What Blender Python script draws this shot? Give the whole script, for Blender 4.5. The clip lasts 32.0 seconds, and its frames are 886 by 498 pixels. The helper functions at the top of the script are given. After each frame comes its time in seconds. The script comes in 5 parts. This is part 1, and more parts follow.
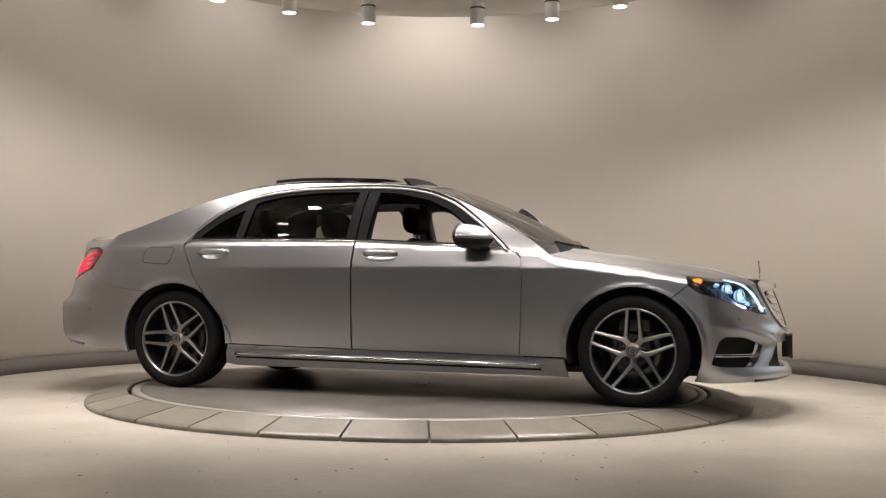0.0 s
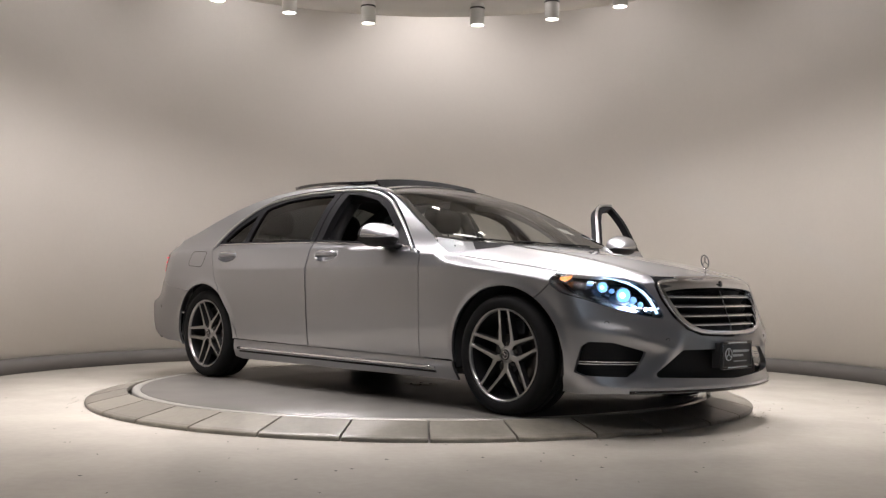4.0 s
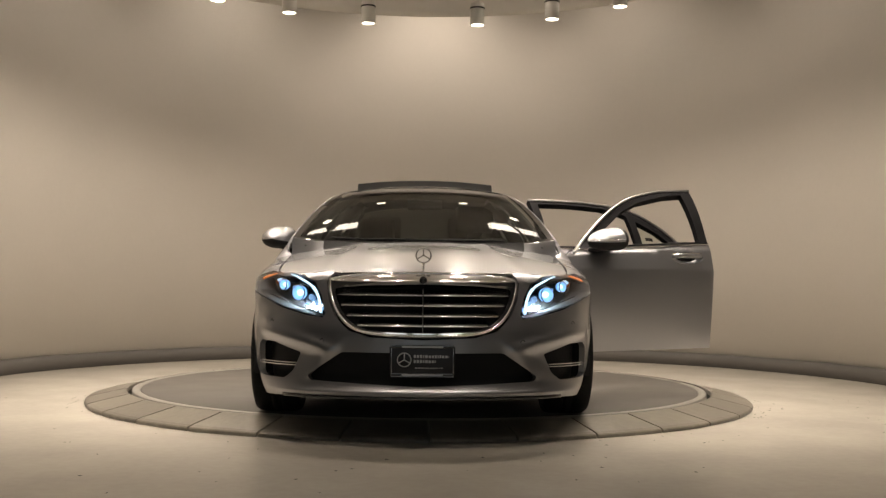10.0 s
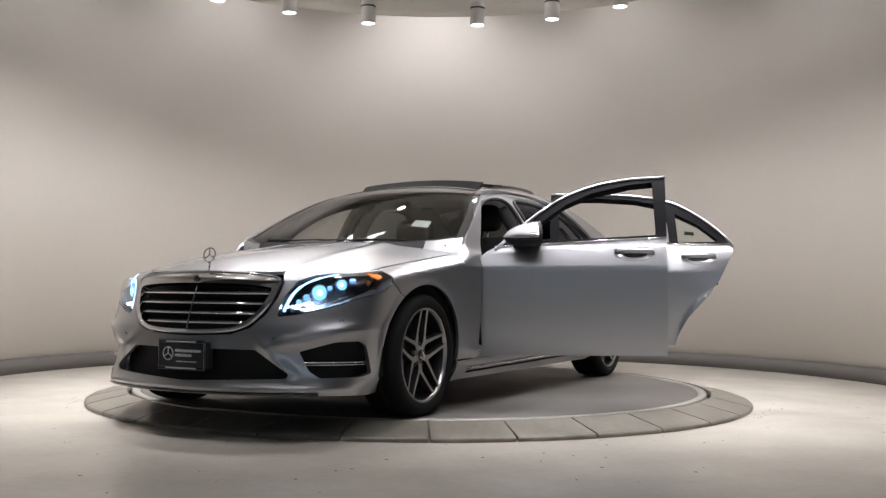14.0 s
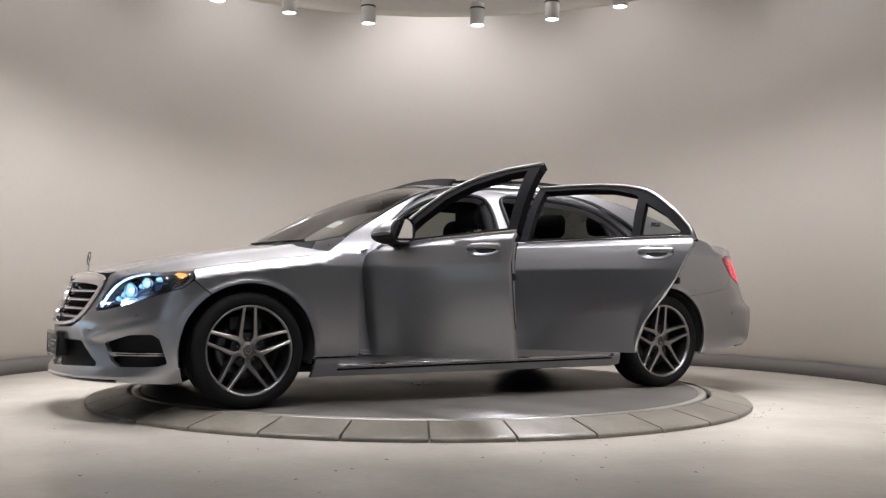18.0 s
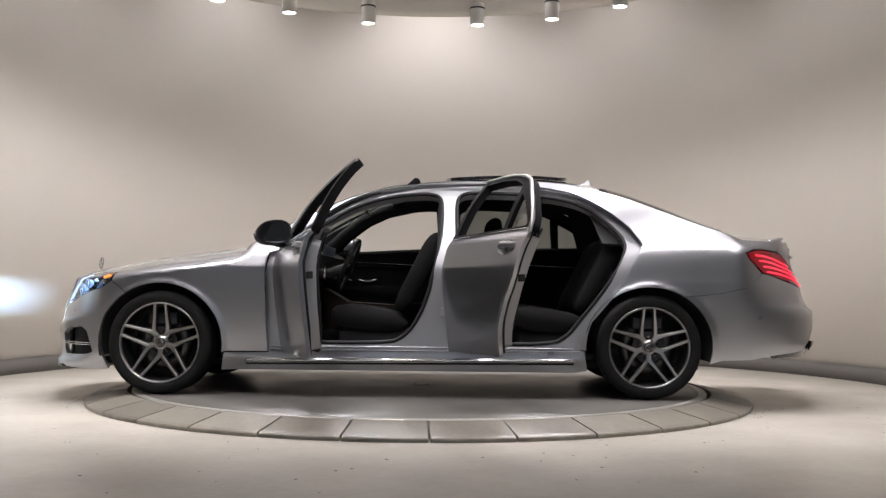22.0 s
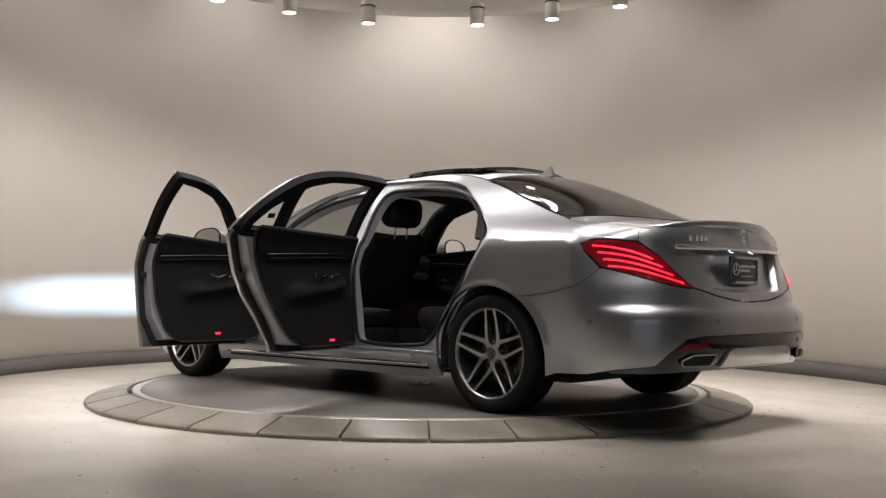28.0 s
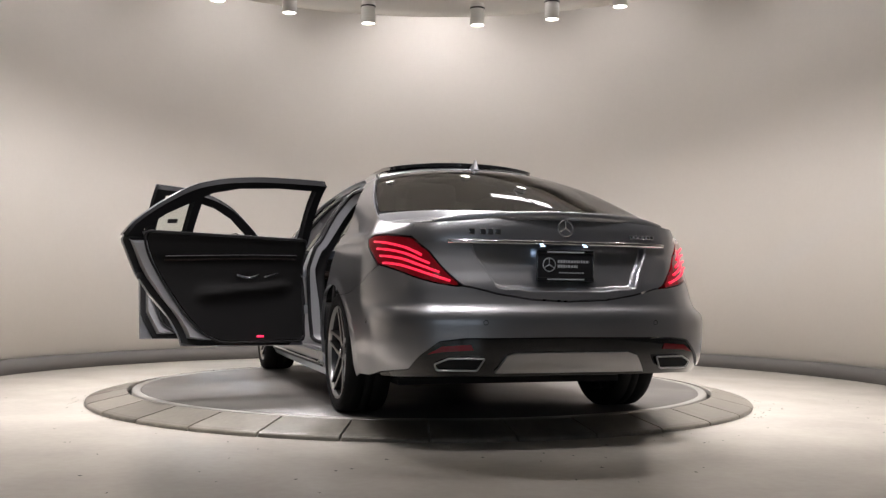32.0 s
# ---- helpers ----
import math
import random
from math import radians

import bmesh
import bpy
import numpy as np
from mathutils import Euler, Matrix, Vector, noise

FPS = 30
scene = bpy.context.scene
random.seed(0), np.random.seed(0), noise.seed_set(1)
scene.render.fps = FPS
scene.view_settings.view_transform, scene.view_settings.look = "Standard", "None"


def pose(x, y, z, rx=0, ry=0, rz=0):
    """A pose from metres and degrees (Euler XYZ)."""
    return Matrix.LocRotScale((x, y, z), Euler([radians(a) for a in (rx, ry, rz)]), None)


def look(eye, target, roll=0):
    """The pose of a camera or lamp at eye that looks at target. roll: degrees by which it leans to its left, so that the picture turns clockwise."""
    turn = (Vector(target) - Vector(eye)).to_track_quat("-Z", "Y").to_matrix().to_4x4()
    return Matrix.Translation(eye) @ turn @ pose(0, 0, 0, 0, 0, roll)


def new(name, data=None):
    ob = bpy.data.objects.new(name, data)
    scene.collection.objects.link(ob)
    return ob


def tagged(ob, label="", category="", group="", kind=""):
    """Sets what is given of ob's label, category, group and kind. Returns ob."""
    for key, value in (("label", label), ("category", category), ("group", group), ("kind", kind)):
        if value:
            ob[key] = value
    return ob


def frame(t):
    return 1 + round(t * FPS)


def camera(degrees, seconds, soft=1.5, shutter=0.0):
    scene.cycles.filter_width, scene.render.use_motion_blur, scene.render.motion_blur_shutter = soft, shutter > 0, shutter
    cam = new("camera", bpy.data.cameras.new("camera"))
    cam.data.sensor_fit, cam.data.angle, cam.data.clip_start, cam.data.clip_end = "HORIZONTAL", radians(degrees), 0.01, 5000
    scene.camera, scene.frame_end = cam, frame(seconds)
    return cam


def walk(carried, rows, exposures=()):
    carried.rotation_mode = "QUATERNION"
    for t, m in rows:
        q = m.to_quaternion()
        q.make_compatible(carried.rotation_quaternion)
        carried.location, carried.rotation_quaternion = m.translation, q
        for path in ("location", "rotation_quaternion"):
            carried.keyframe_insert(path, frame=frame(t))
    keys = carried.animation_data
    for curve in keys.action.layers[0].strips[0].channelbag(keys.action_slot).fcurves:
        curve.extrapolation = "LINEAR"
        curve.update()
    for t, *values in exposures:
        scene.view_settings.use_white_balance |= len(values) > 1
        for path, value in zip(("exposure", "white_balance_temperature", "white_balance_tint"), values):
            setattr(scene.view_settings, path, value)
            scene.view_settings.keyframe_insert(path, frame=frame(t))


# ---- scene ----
# The camera stands still before the turntable.
cam = camera(46.67, 32.0, soft=1.35)
EYE = Vector((0.0, -7.575, 0.706))
AHEAD = Vector((math.sin(radians(1.159)) * math.cos(radians(2.184)), math.cos(radians(1.159)) * math.cos(radians(2.184)), math.sin(radians(2.184))))
STAND = look(EYE, EYE + AHEAD, 0.547)
walk(cam, [(0.0, STAND), (32.0, STAND)], exposures=[
    (0.0, 0.06, 6700, 11), (1.0, 0.1, 6600, 12), (3.0, 0.17, 6350, 12), (6.0, 0.2, 6050, 14), (8.0, 0.2, 6100, 16), (8.6, 0.2, 6000, 16), (9.0, -0.25, 7800, 17), (9.5, -0.2, 7600, 16),
    (10.0, -0.2, 7600, 11), (10.6, -0.2, 8100, 6), (11.0, -0.25, 8600, 4), (11.35, 0.0, 7000, 4), (12.0, 0.0, 6550, 9), (13.0, 0.18, 6250, 9), (14.0, 0.2, 6000, 10), (17.0, 0.25, 6000, 11),
    (22.0, 0.25, 6100, 12), (25.0, 0.1, 6450, 12), (28.0, 0.1, 6350, 12), (30.0, 0.3, 6100, 13), (32.0, 0.34, 6150, 12)])

# ---- light ----
world = bpy.data.worlds.new("room_air")
scene.world = world
world.use_nodes = True
world.node_tree.nodes["Background"].inputs[0].default_value = (0.9, 0.95, 1.0, 1)
world.node_tree.nodes["Background"].inputs[1].default_value = 0.01


def spot(name, eye, target, watts, cone, blend, color, size=0.06):
    data = bpy.data.lights.new(name, "SPOT")
    data.energy, data.spot_size, data.spot_blend, data.color, data.shadow_soft_size = watts, radians(cone), blend, color, size
    ob = new(name, data)
    ob.matrix_world = look(eye, target)
    return ob


WARM = (1.0, 0.92, 0.87)
# foot of each track lamp
LAMPS = [(-1.63, 0.47), (-1.11, 0.80), (-0.48, 1.10), (0.45, 1.11), (1.06, 0.88), (1.55, 0.47)]
LAMP_Z = 2.95
NEAR = [(x, -0.15 - y) for x, y in LAMPS]
SIDE = [(e * x, y) for x, y in ((2.04, -0.20), (2.28, -1.12), (2.06, -2.05)) for e in (-1, 1)]
OUTER = [(x, -2.28 - y) for x, y in LAMPS]
for x, y in LAMPS:
    # bright downward core and wide spill of each lamp
    spot("lamp_beam", (x, y, LAMP_Z - 0.01), (x * 1.05, y, 0.0), 62, 88, 1.0, WARM)
    spot("lamp_spill", (x, y, LAMP_Z - 0.01), (x * 1.4, y * 1.25, 0.0), 116, 150, 0.6, WARM)
for x, y in NEAR:
    # inner row on the near side, out of view
    spot("lamp_beam", (x, y, LAMP_Z - 0.01), (x * 1.05, y - 0.05, 0.0), 78, 88, 1.0, WARM)
    spot("lamp_spill", (x, y, LAMP_Z - 0.01), (x * 1.3, y, 0.0), 36, 150, 0.6, WARM)
for x, y in SIDE:
    # the ring goes on at both sides of the turntable
    spot("lamp_beam", (x, y, LAMP_Z - 0.01), (x * 1.08, y + 0.35, 0.0), 95, 84, 1.0, WARM)
for x, y in OUTER:
    # near part of the ring, turned on the turntable
    spot("lamp_beam", (x, y, LAMP_Z - 0.01), (x * 1.15, y + 2.0, 0.6), 80, 78, 1.0, WARM)
# wall washer above the ceiling disc
for a, watts in ((18, 36), (55, 42), (88, 86), (125, 42), (162, 36)):
    c, s = math.cos(radians(a)), math.sin(radians(a))
    spot("wall_washer", (2.75 * c, 0.4 + 2.75 * s, 4.45), (3.75 * c, 0.4 + 3.75 * s, 2.3), watts, 125, 1.0, WARM)

# ---- materials ----
def material(name, color, rough=0.5, metal=0.0, coat=0.0, grain=0.0, grain_scale=20.0, stain=0.0, stain_scale=1.5, bump=0.0, bump_scale=60.0,
             emit=None, emit_power=0.0, trans=0.0, ior=1.45, rough_vary=0.0, spec=0.5, each=0.0):
    m = bpy.data.materials.new(name)
    m.use_nodes = True
    nt = m.node_tree
    b = nt.nodes["Principled BSDF"]
    b.inputs["Base Color"].default_value = (*color, 1)
    b.inputs["Roughness"].default_value = rough
    b.inputs["Metallic"].default_value = metal
    b.inputs["Coat Weight"].default_value = coat
    b.inputs["Coat Roughness"].default_value = 0.035
    b.inputs["IOR"].default_value = ior
    b.inputs["Specular IOR Level"].default_value = spec
    b.inputs["Transmission Weight"].default_value = trans
    if emit:
        b.inputs["Emission Color"].default_value = (*emit, 1)
        b.inputs["Emission Strength"].default_value = emit_power
    if grain or stain or bump or rough_vary:
        geo = nt.nodes.new("ShaderNodeTexCoord")
        mix = nt.nodes.new("ShaderNodeHueSaturation")
        mix.inputs["Color"].default_value = (*color, 1)
        fine = nt.nodes.new("ShaderNodeTexNoise")
        fine.inputs["Scale"].default_value, fine.inputs["Detail"].default_value = grain_scale, 6
        wide = nt.nodes.new("ShaderNodeTexNoise")
        wide.inputs["Scale"].default_value, wide.inputs["Detail"].default_value = stain_scale, 5
        place = geo.outputs["Object"]
        if each:
            # alike pieces differ: another cut of the pattern, lighter or darker
            info = nt.nodes.new("ShaderNodeObjectInfo")
            far = nt.nodes.new("ShaderNodeVectorMath"); far.operation = "MULTIPLY_ADD"
            nt.links.new(info.outputs["Random"], far.inputs[0])
            far.inputs[1].default_value = (37.0, 23.0, 11.0)
            nt.links.new(geo.outputs["Object"], far.inputs[2])
            place = far.outputs[0]
        for n in (fine, wide):
            nt.links.new(place, n.inputs["Vector"])
        a = nt.nodes.new("ShaderNodeMath"); a.operation = "MULTIPLY_ADD"
        a.inputs[1].default_value, a.inputs[2].default_value = 2 * grain, 1 - grain - stain
        nt.links.new(fine.outputs["Fac"], a.inputs[0])
        c = nt.nodes.new("ShaderNodeMath"); c.operation = "MULTIPLY_ADD"
        c.inputs[1].default_value = 2 * stain
        nt.links.new(wide.outputs["Fac"], c.inputs[0])
        nt.links.new(a.outputs[0], c.inputs[2])
        if each:
            e = nt.nodes.new("ShaderNodeMath"); e.operation = "MULTIPLY_ADD"
            e.inputs[1].default_value, e.inputs[2].default_value = 2 * each, 1 - each
            nt.links.new(info.outputs["Random"], e.inputs[0])
            f = nt.nodes.new("ShaderNodeMath"); f.operation = "MULTIPLY"
            nt.links.new(e.outputs[0], f.inputs[0])
            nt.links.new(c.outputs[0], f.inputs[1])
            c = f
        nt.links.new(c.outputs[0], mix.inputs["Value"])
        nt.links.new(mix.outputs[0], b.inputs["Base Color"])
        if rough_vary:
            r = nt.nodes.new("ShaderNodeMath"); r.operation = "MULTIPLY_ADD"
            r.inputs[1].default_value, r.inputs[2].default_value = 2 * rough_vary, rough - rough_vary
            nt.links.new(wide.outputs["Fac"], r.inputs[0])
            nt.links.new(r.outputs[0], b.inputs["Roughness"])
        if bump:
            bn = nt.nodes.new("ShaderNodeTexNoise")
            bn.inputs["Scale"].default_value, bn.inputs["Detail"].default_value = bump_scale, 4
            nt.links.new(geo.outputs["Object"], bn.inputs["Vector"])
            bp = nt.nodes.new("ShaderNodeBump")
            bp.inputs["Strength"].default_value, bp.inputs["Distance"].default_value = bump, 0.01
            nt.links.new(bn.outputs["Fac"], bp.inputs["Height"])
            nt.links.new(bp.outputs[0], b.inputs["Normal"])
    return m


PAINT = material("silver_paint", (0.345, 0.352, 0.371), 0.33, 0.92, 1.0, grain=0.03, grain_scale=900.0, stain=0.02)
JAMB = material("silver_jamb_paint", (0.34, 0.345, 0.36), 0.42, 0.5, 0.0, stain=0.04)
CHROME = material("chrome", (0.8, 0.8, 0.82), 0.09, 1.0, stain=0.03, stain_scale=8.0)
SATIN = material("satin_aluminium", (0.55, 0.55, 0.56), 0.28, 1.0, stain=0.05, stain_scale=14.0)
FRAMEBLACK = material("satin_black_frame", (0.009, 0.009, 0.010), 0.7, spec=0.06, stain=0.15)
DEEPBLACK = material("black_mesh_cloth", (0.010, 0.010, 0.010), 0.9, spec=0.1, grain=0.2, grain_scale=300.0)
DARKCHROME = material("dark_chrome", (0.30, 0.31, 0.33), 0.14, 1.0, stain=0.05, stain_scale=8.0)
BLACK = material("gloss_black", (0.012, 0.012, 0.013), 0.08, 0.0, 1.0, stain=0.1)
MATT = material("matt_black_plastic", (0.016, 0.016, 0.017), 0.6, spec=0.25, grain=0.2, grain_scale=300.0, bump=0.1, bump_scale=500.0)
VOID = material("underbody_black", (0.018, 0.018, 0.019), 0.85, stain=0.3)
RUBBER = material("tyre_rubber", (0.010, 0.010, 0.0102), 0.75, spec=0.15, stain=0.15, stain_scale=6.0, bump=0.15, bump_scale=200.0)
LEATHER = material("black_leather", (0.010, 0.0098, 0.010), 0.75, spec=0.08, grain=0.15, grain_scale=200.0, bump=0.15, bump_scale=260.0)
WOOD = material("dark_wood_trim", (0.014, 0.009, 0.007), 0.5, coat=0.0, spec=0.15, grain=0.3, grain_scale=40.0)
CARPET = material("black_carpet", (0.014, 0.014, 0.014), 0.95, grain=0.3, grain_scale=400.0, bump=0.3, bump_scale=500.0)
LINING = material("dark_headlining", (0.022, 0.022, 0.023), 0.9, grain=0.15, grain_scale=300.0)
RIM = material("machined_alloy", (0.36, 0.355, 0.35), 0.30, 1.0, stain=0.06, stain_scale=12.0)
RIMGREY = material("grey_alloy_well", (0.05, 0.05, 0.053), 0.4, 0.8, stain=0.1)
DISC = material("brake_steel", (0.10, 0.097, 0.094), 0.35, 1.0, stain=0.15)
REDLENS = material("red_lens", (0.22, 0.005, 0.010), 0.08, coat=1.0, stain=0.1)
REDGLOW = material("red_lit_led", (0.6, 0.01, 0.02), 0.3, emit=(1.0, 0.02, 0.06), emit_power=1.2)
DOORGLOW = material("red_door_lamp", (0.6, 0.01, 0.02), 0.3, emit=(1.0, 0.02, 0.08), emit_power=2.0)
AMBER = material("amber_reflector_glow", (0.8, 0.2, 0.02), 0.2, emit=(1.0, 0.25, 0.04), emit_power=0.55)
LED = material("lit_blue_white_led", (0.8, 0.9, 1.0), 0.2, emit=(0.42, 0.72, 1.0), emit_power=2.0)
LEDFIELD = material("lit_blue_reflector", (0.5, 0.7, 0.9), 0.2, emit=(0.16, 0.42, 1.0), emit_power=0.55)
HOUSING = material("dark_lamp_housing", (0.05, 0.055, 0.065), 0.22, 1.0, stain=0.1)
BEAM = material("lit_headlamp_projector", (0.8, 0.9, 1.0), 0.2, emit=(0.38, 0.70, 1.0), emit_power=3.2)
BURNER = material("lit_headlamp_slot", (0.8, 0.9, 1.0), 0.2, emit=(0.55, 0.78, 1.0), emit_power=95000.0)
LAMPGLOW = material("lit_lamp_face", (1, 1, 1), 0.3, emit=(1.0, 0.93, 0.82), emit_power=14.0)
FILLGLOW = material("lit_fill_panel", (1, 1, 1), 0.3, emit=(1.0, 0.95, 0.90), emit_power=0.8)
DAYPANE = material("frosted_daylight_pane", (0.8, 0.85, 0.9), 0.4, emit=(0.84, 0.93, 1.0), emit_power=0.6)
STRIPGLOW = material("lit_strip_diffuser", (1, 1, 1), 0.3, emit=(1.0, 0.95, 0.90), emit_power=9.0)
SCREEN = material("dark_screen_lit", (0.01, 0.01, 0.012), 0.45, emit=(0.6, 0.75, 1.0), emit_power=0.008)
PLATE = material("black_plate", (0.015, 0.015, 0.017), 0.3, stain=0.1)
PRINT = material("grey_plate_print", (0.42, 0.44, 0.46), 0.5, stain=0.05)
PLATEGLOW = material("lit_plate_lamp", (0.8, 0.9, 1), 0.3, emit=(0.6, 0.78, 1.0), emit_power=5.0)
MARK = material("white_sticker", (0.75, 0.75, 0.73), 0.6, stain=0.1)
WHITEMETAL = material("white_lamp_metal", (0.74, 0.72, 0.68), 0.4, stain=0.05)
JOINT = material("grey_joint_filler", (0.24, 0.23, 0.21), 0.6, stain=0.3, stain_scale=9.0)
DARKGAP = material("dark_gap", (0.02, 0.019, 0.018), 0.7, stain=0.2)


def glass(name, color, clear, rough=0.0):
    """Thin car glass: mostly clear or tinted, with a glossy face."""
    m = bpy.data.materials.new(name)
    m.use_nodes = True
    nt = m.node_tree
    nt.nodes.clear()
    out = nt.nodes.new("ShaderNodeOutputMaterial")
    t = nt.nodes.new("ShaderNodeBsdfTransparent")
    t.inputs[0].default_value = (clear * color[0], clear * color[1], clear * color[2], 1)
    g = nt.nodes.new("ShaderNodeBsdfGlossy")
    g.inputs["Roughness"].default_value = rough
    g.inputs[0].default_value = (0.9, 0.9, 0.9, 1)
    mix = nt.nodes.new("ShaderNodeMixShader")
    f = nt.nodes.new("ShaderNodeLayerWeight")
    f.inputs[0].default_value = 0.5
    p = nt.nodes.new("ShaderNodeMath"); p.operation = "POWER"
    p.inputs[1].default_value = 4.0
    a = nt.nodes.new("ShaderNodeMath"); a.operation = "MULTIPLY_ADD"
    a.inputs[1].default_value, a.inputs[2].default_value = 0.85, 0.035
    nt.links.new(f.outputs["Facing"], p.inputs[0])
    nt.links.new(p.outputs[0], a.inputs[0])
    nt.links.new(a.outputs[0], mix.inputs[0])
    nt.links.new(t.outputs[0], mix.inputs[1])
    nt.links.new(g.outputs[0], mix.inputs[2])
    nt.links.new(mix.outputs[0], out.inputs[0])
    return m


GLASS = glass("clear_car_glass", (0.95, 1.0, 0.97), 0.52)
SIDEGLASS = glass("light_side_glass", (0.95, 1.0, 0.96), 0.85)
# side panes coloured darker to stand for the unlit cabin behind
DIMGLASS = glass("darkened_side_glass", (0.93, 1.0, 0.96), 0.26)
REARGLASS = glass("rear_glass", (0.9, 1.0, 0.95), 0.09)
LENS = glass("headlamp_lens", (1, 1, 1), 0.93)


def wall_paint(name, color, rough, stain, bump):
    return material(name, color, rough, stain=stain, stain_scale=0.7, grain=0.02, grain_scale=25.0, bump=bump, bump_scale=9.0)


WALL = wall_paint("beige_wall_paint", (0.66, 0.625, 0.575), 0.75, 0.05, 0.08)
BACKWALL = wall_paint("dark_unseen_wall", (0.10, 0.10, 0.10), 0.7, 0.05, 0.05)
CEIL = wall_paint("ceiling_paint", (0.70, 0.67, 0.61), 0.8, 0.03, 0.03)
BASE = material("grey_baseboard", (0.115, 0.108, 0.10), 0.6, stain=0.06, stain_scale=2.0)
FLOOR = material("polished_screed", (0.53, 0.497, 0.443), 0.25, stain=0.15, stain_scale=1.7, grain=0.075, grain_scale=22.0, rough_vary=0.05, bump=0.02, bump_scale=6.0)
STONE = material("worn_steel_plate", (0.20, 0.185, 0.155), 0.34, each=0.18, stain=0.46, stain_scale=6.5, grain=0.2, grain_scale=30.0, rough_vary=0.12, bump=0.05, bump_scale=30.0)
STEEL = material("pale_steel_edge", (0.42, 0.41, 0.38), 0.35, 0.6, stain=0.12, stain_scale=5.0, rough_vary=0.1)
DISCTOP = material("turntable_screed", (0.115, 0.109, 0.10), 0.34, stain=0.09, stain_scale=2.0, grain=0.05, grain_scale=40.0, rough_vary=0.1)


# ---- mesh helpers ----
def part(name, data, mat, parent, label=""):
    """Links a mesh or a bmesh as one object under a thing or a part."""
    if isinstance(data, bmesh.types.BMesh):
        me = bpy.data.meshes.new(name)
        data.to_mesh(me)
        data.free()
        data = me
    if mat and not data.materials:
        data.materials.append(mat)
    ob = new(name, data)
    ob.parent = parent
    if label:
        ob["label"] = label
    return ob


def smooth(me, on=True):
    me.polygons.foreach_set("use_smooth", [on] * len(me.polygons))
    return me


def solid(verts, faces, soft=False):
    me = bpy.data.meshes.new("mesh")
    me.from_pydata([tuple(map(float, v)) for v in verts], [], faces)
    me.update()
    return smooth(me, soft)


def box(x0, y0, z0, x1, y1, z1, bevel=0.0, seg=2):
    bm = bmesh.new()
    bmesh.ops.create_cube(bm, size=1, matrix=Matrix.Translation(((x0 + x1) / 2, (y0 + y1) / 2, (z0 + z1) / 2)) @ Matrix.Diagonal((abs(x1 - x0), abs(y1 - y0), abs(z1 - z0), 1)))
    if bevel:
        bmesh.ops.bevel(bm, geom=bm.edges[:], offset=bevel, segments=seg, affect="EDGES", profile=0.6)
        for f in bm.faces:
            f.smooth = True
    return bm


def moved(bm, m):
    bmesh.ops.transform(bm, matrix=m, verts=bm.verts)
    return bm


def tube(path, r, closed=False, n=8, flat=1.0, up=(0, 0, 1)):
    """A bar of round (or flattened) section along a path."""
    P = np.array(path, float)
    N = len(P)
    if closed:
        T = np.roll(P, -1, 0) - np.roll(P, 1, 0)
    else:
        T = np.gradient(P, axis=0)
    T /= np.linalg.norm(T, axis=1)[:, None] + 1e-12
    A = np.cross(T, np.array(up, float))
    A /= np.linalg.norm(A, axis=1)[:, None] + 1e-9
    B = np.cross(A, T)
    a = np.linspace(0, 2 * np.pi, n, endpoint=False)
    V = P[:, None, :] + r * (np.cos(a)[None, :, None] * A[:, None, :] + flat * np.sin(a)[None, :, None] * B[:, None, :])
    faces = [(i * n + j, i * n + (j + 1) % n, ((i + 1) % N) * n + (j + 1) % n, ((i + 1) % N) * n + j) for i in range(N if closed else N - 1) for j in range(n)]
    if not closed:
        faces += [tuple(range(n))[::-1], tuple(range((N - 1) * n, N * n))]
    return solid(V.reshape(-1, 3), faces, True)


def lathe(profile, n=48, close=False):
    """A body turned round the z axis from (radius, height) pairs."""
    a = np.linspace(0, 2 * np.pi, n, endpoint=False)
    V = np.array([(r * c, r * s, z) for r, z in profile for c, s in zip(np.cos(a), np.sin(a))])
    k = len(profile)
    faces = [(i * n + j, i * n + (j + 1) % n, (i + 1) % k * n + (j + 1) % n, (i + 1) % k * n + j) for i in range(k if close else k - 1) for j in range(n)]
    return solid(V, faces, True)


def curve(*pts):
    """A smooth curve through (x, y) pairs, for numbers or arrays."""
    x, y = (np.array(c, float) for c in zip(*sorted(pts)))
    h, d = np.diff(x), np.diff(y) / np.diff(x)
    m = np.empty(len(x))
    m[0], m[-1] = d[0], d[-1]
    for i in range(1, len(x) - 1):
        m[i] = 0 if d[i - 1] * d[i] <= 0 else (h[i - 1] + h[i]) / (h[i - 1] / d[i] + h[i] / d[i - 1]) if abs(d[i]) + abs(d[i - 1]) > 0 else 0
    def f(q):
        q = np.asarray(q, float)
        i = np.clip(np.searchsorted(x, q) - 1, 0, len(x) - 2)
        t = np.clip((q - x[i]) / h[i], 0, 1)
        v = (2 * t**3 - 3 * t**2 + 1) * y[i] + (t**3 - 2 * t**2 + t) * h[i] * m[i] + (3 * t**2 - 2 * t**3) * y[i + 1] + (t**3 - t**2) * h[i] * m[i + 1]
        return v + np.where(q < x[0], (q - x[0]) * m[0], 0) + np.where(q > x[-1], (q - x[-1]) * m[-1], 0)
    return f


def step(a, b, x):
    t = np.clip((np.asarray(x, float) - a) / (b - a), 0, 1)
    return t * t * (3 - 2 * t)


def densify(poly, d, closed=True):
    P = np.array(poly, float)
    out = []
    for i in range(len(P) if closed else len(P) - 1):
        a, b = P[i], P[(i + 1) % len(P)]
        n = max(1, int(np.ceil(np.linalg.norm(b - a) / d)))
        out += [a + (b - a) * k / n for k in range(n)]
    return np.array(out if closed else out + [P[-1]])


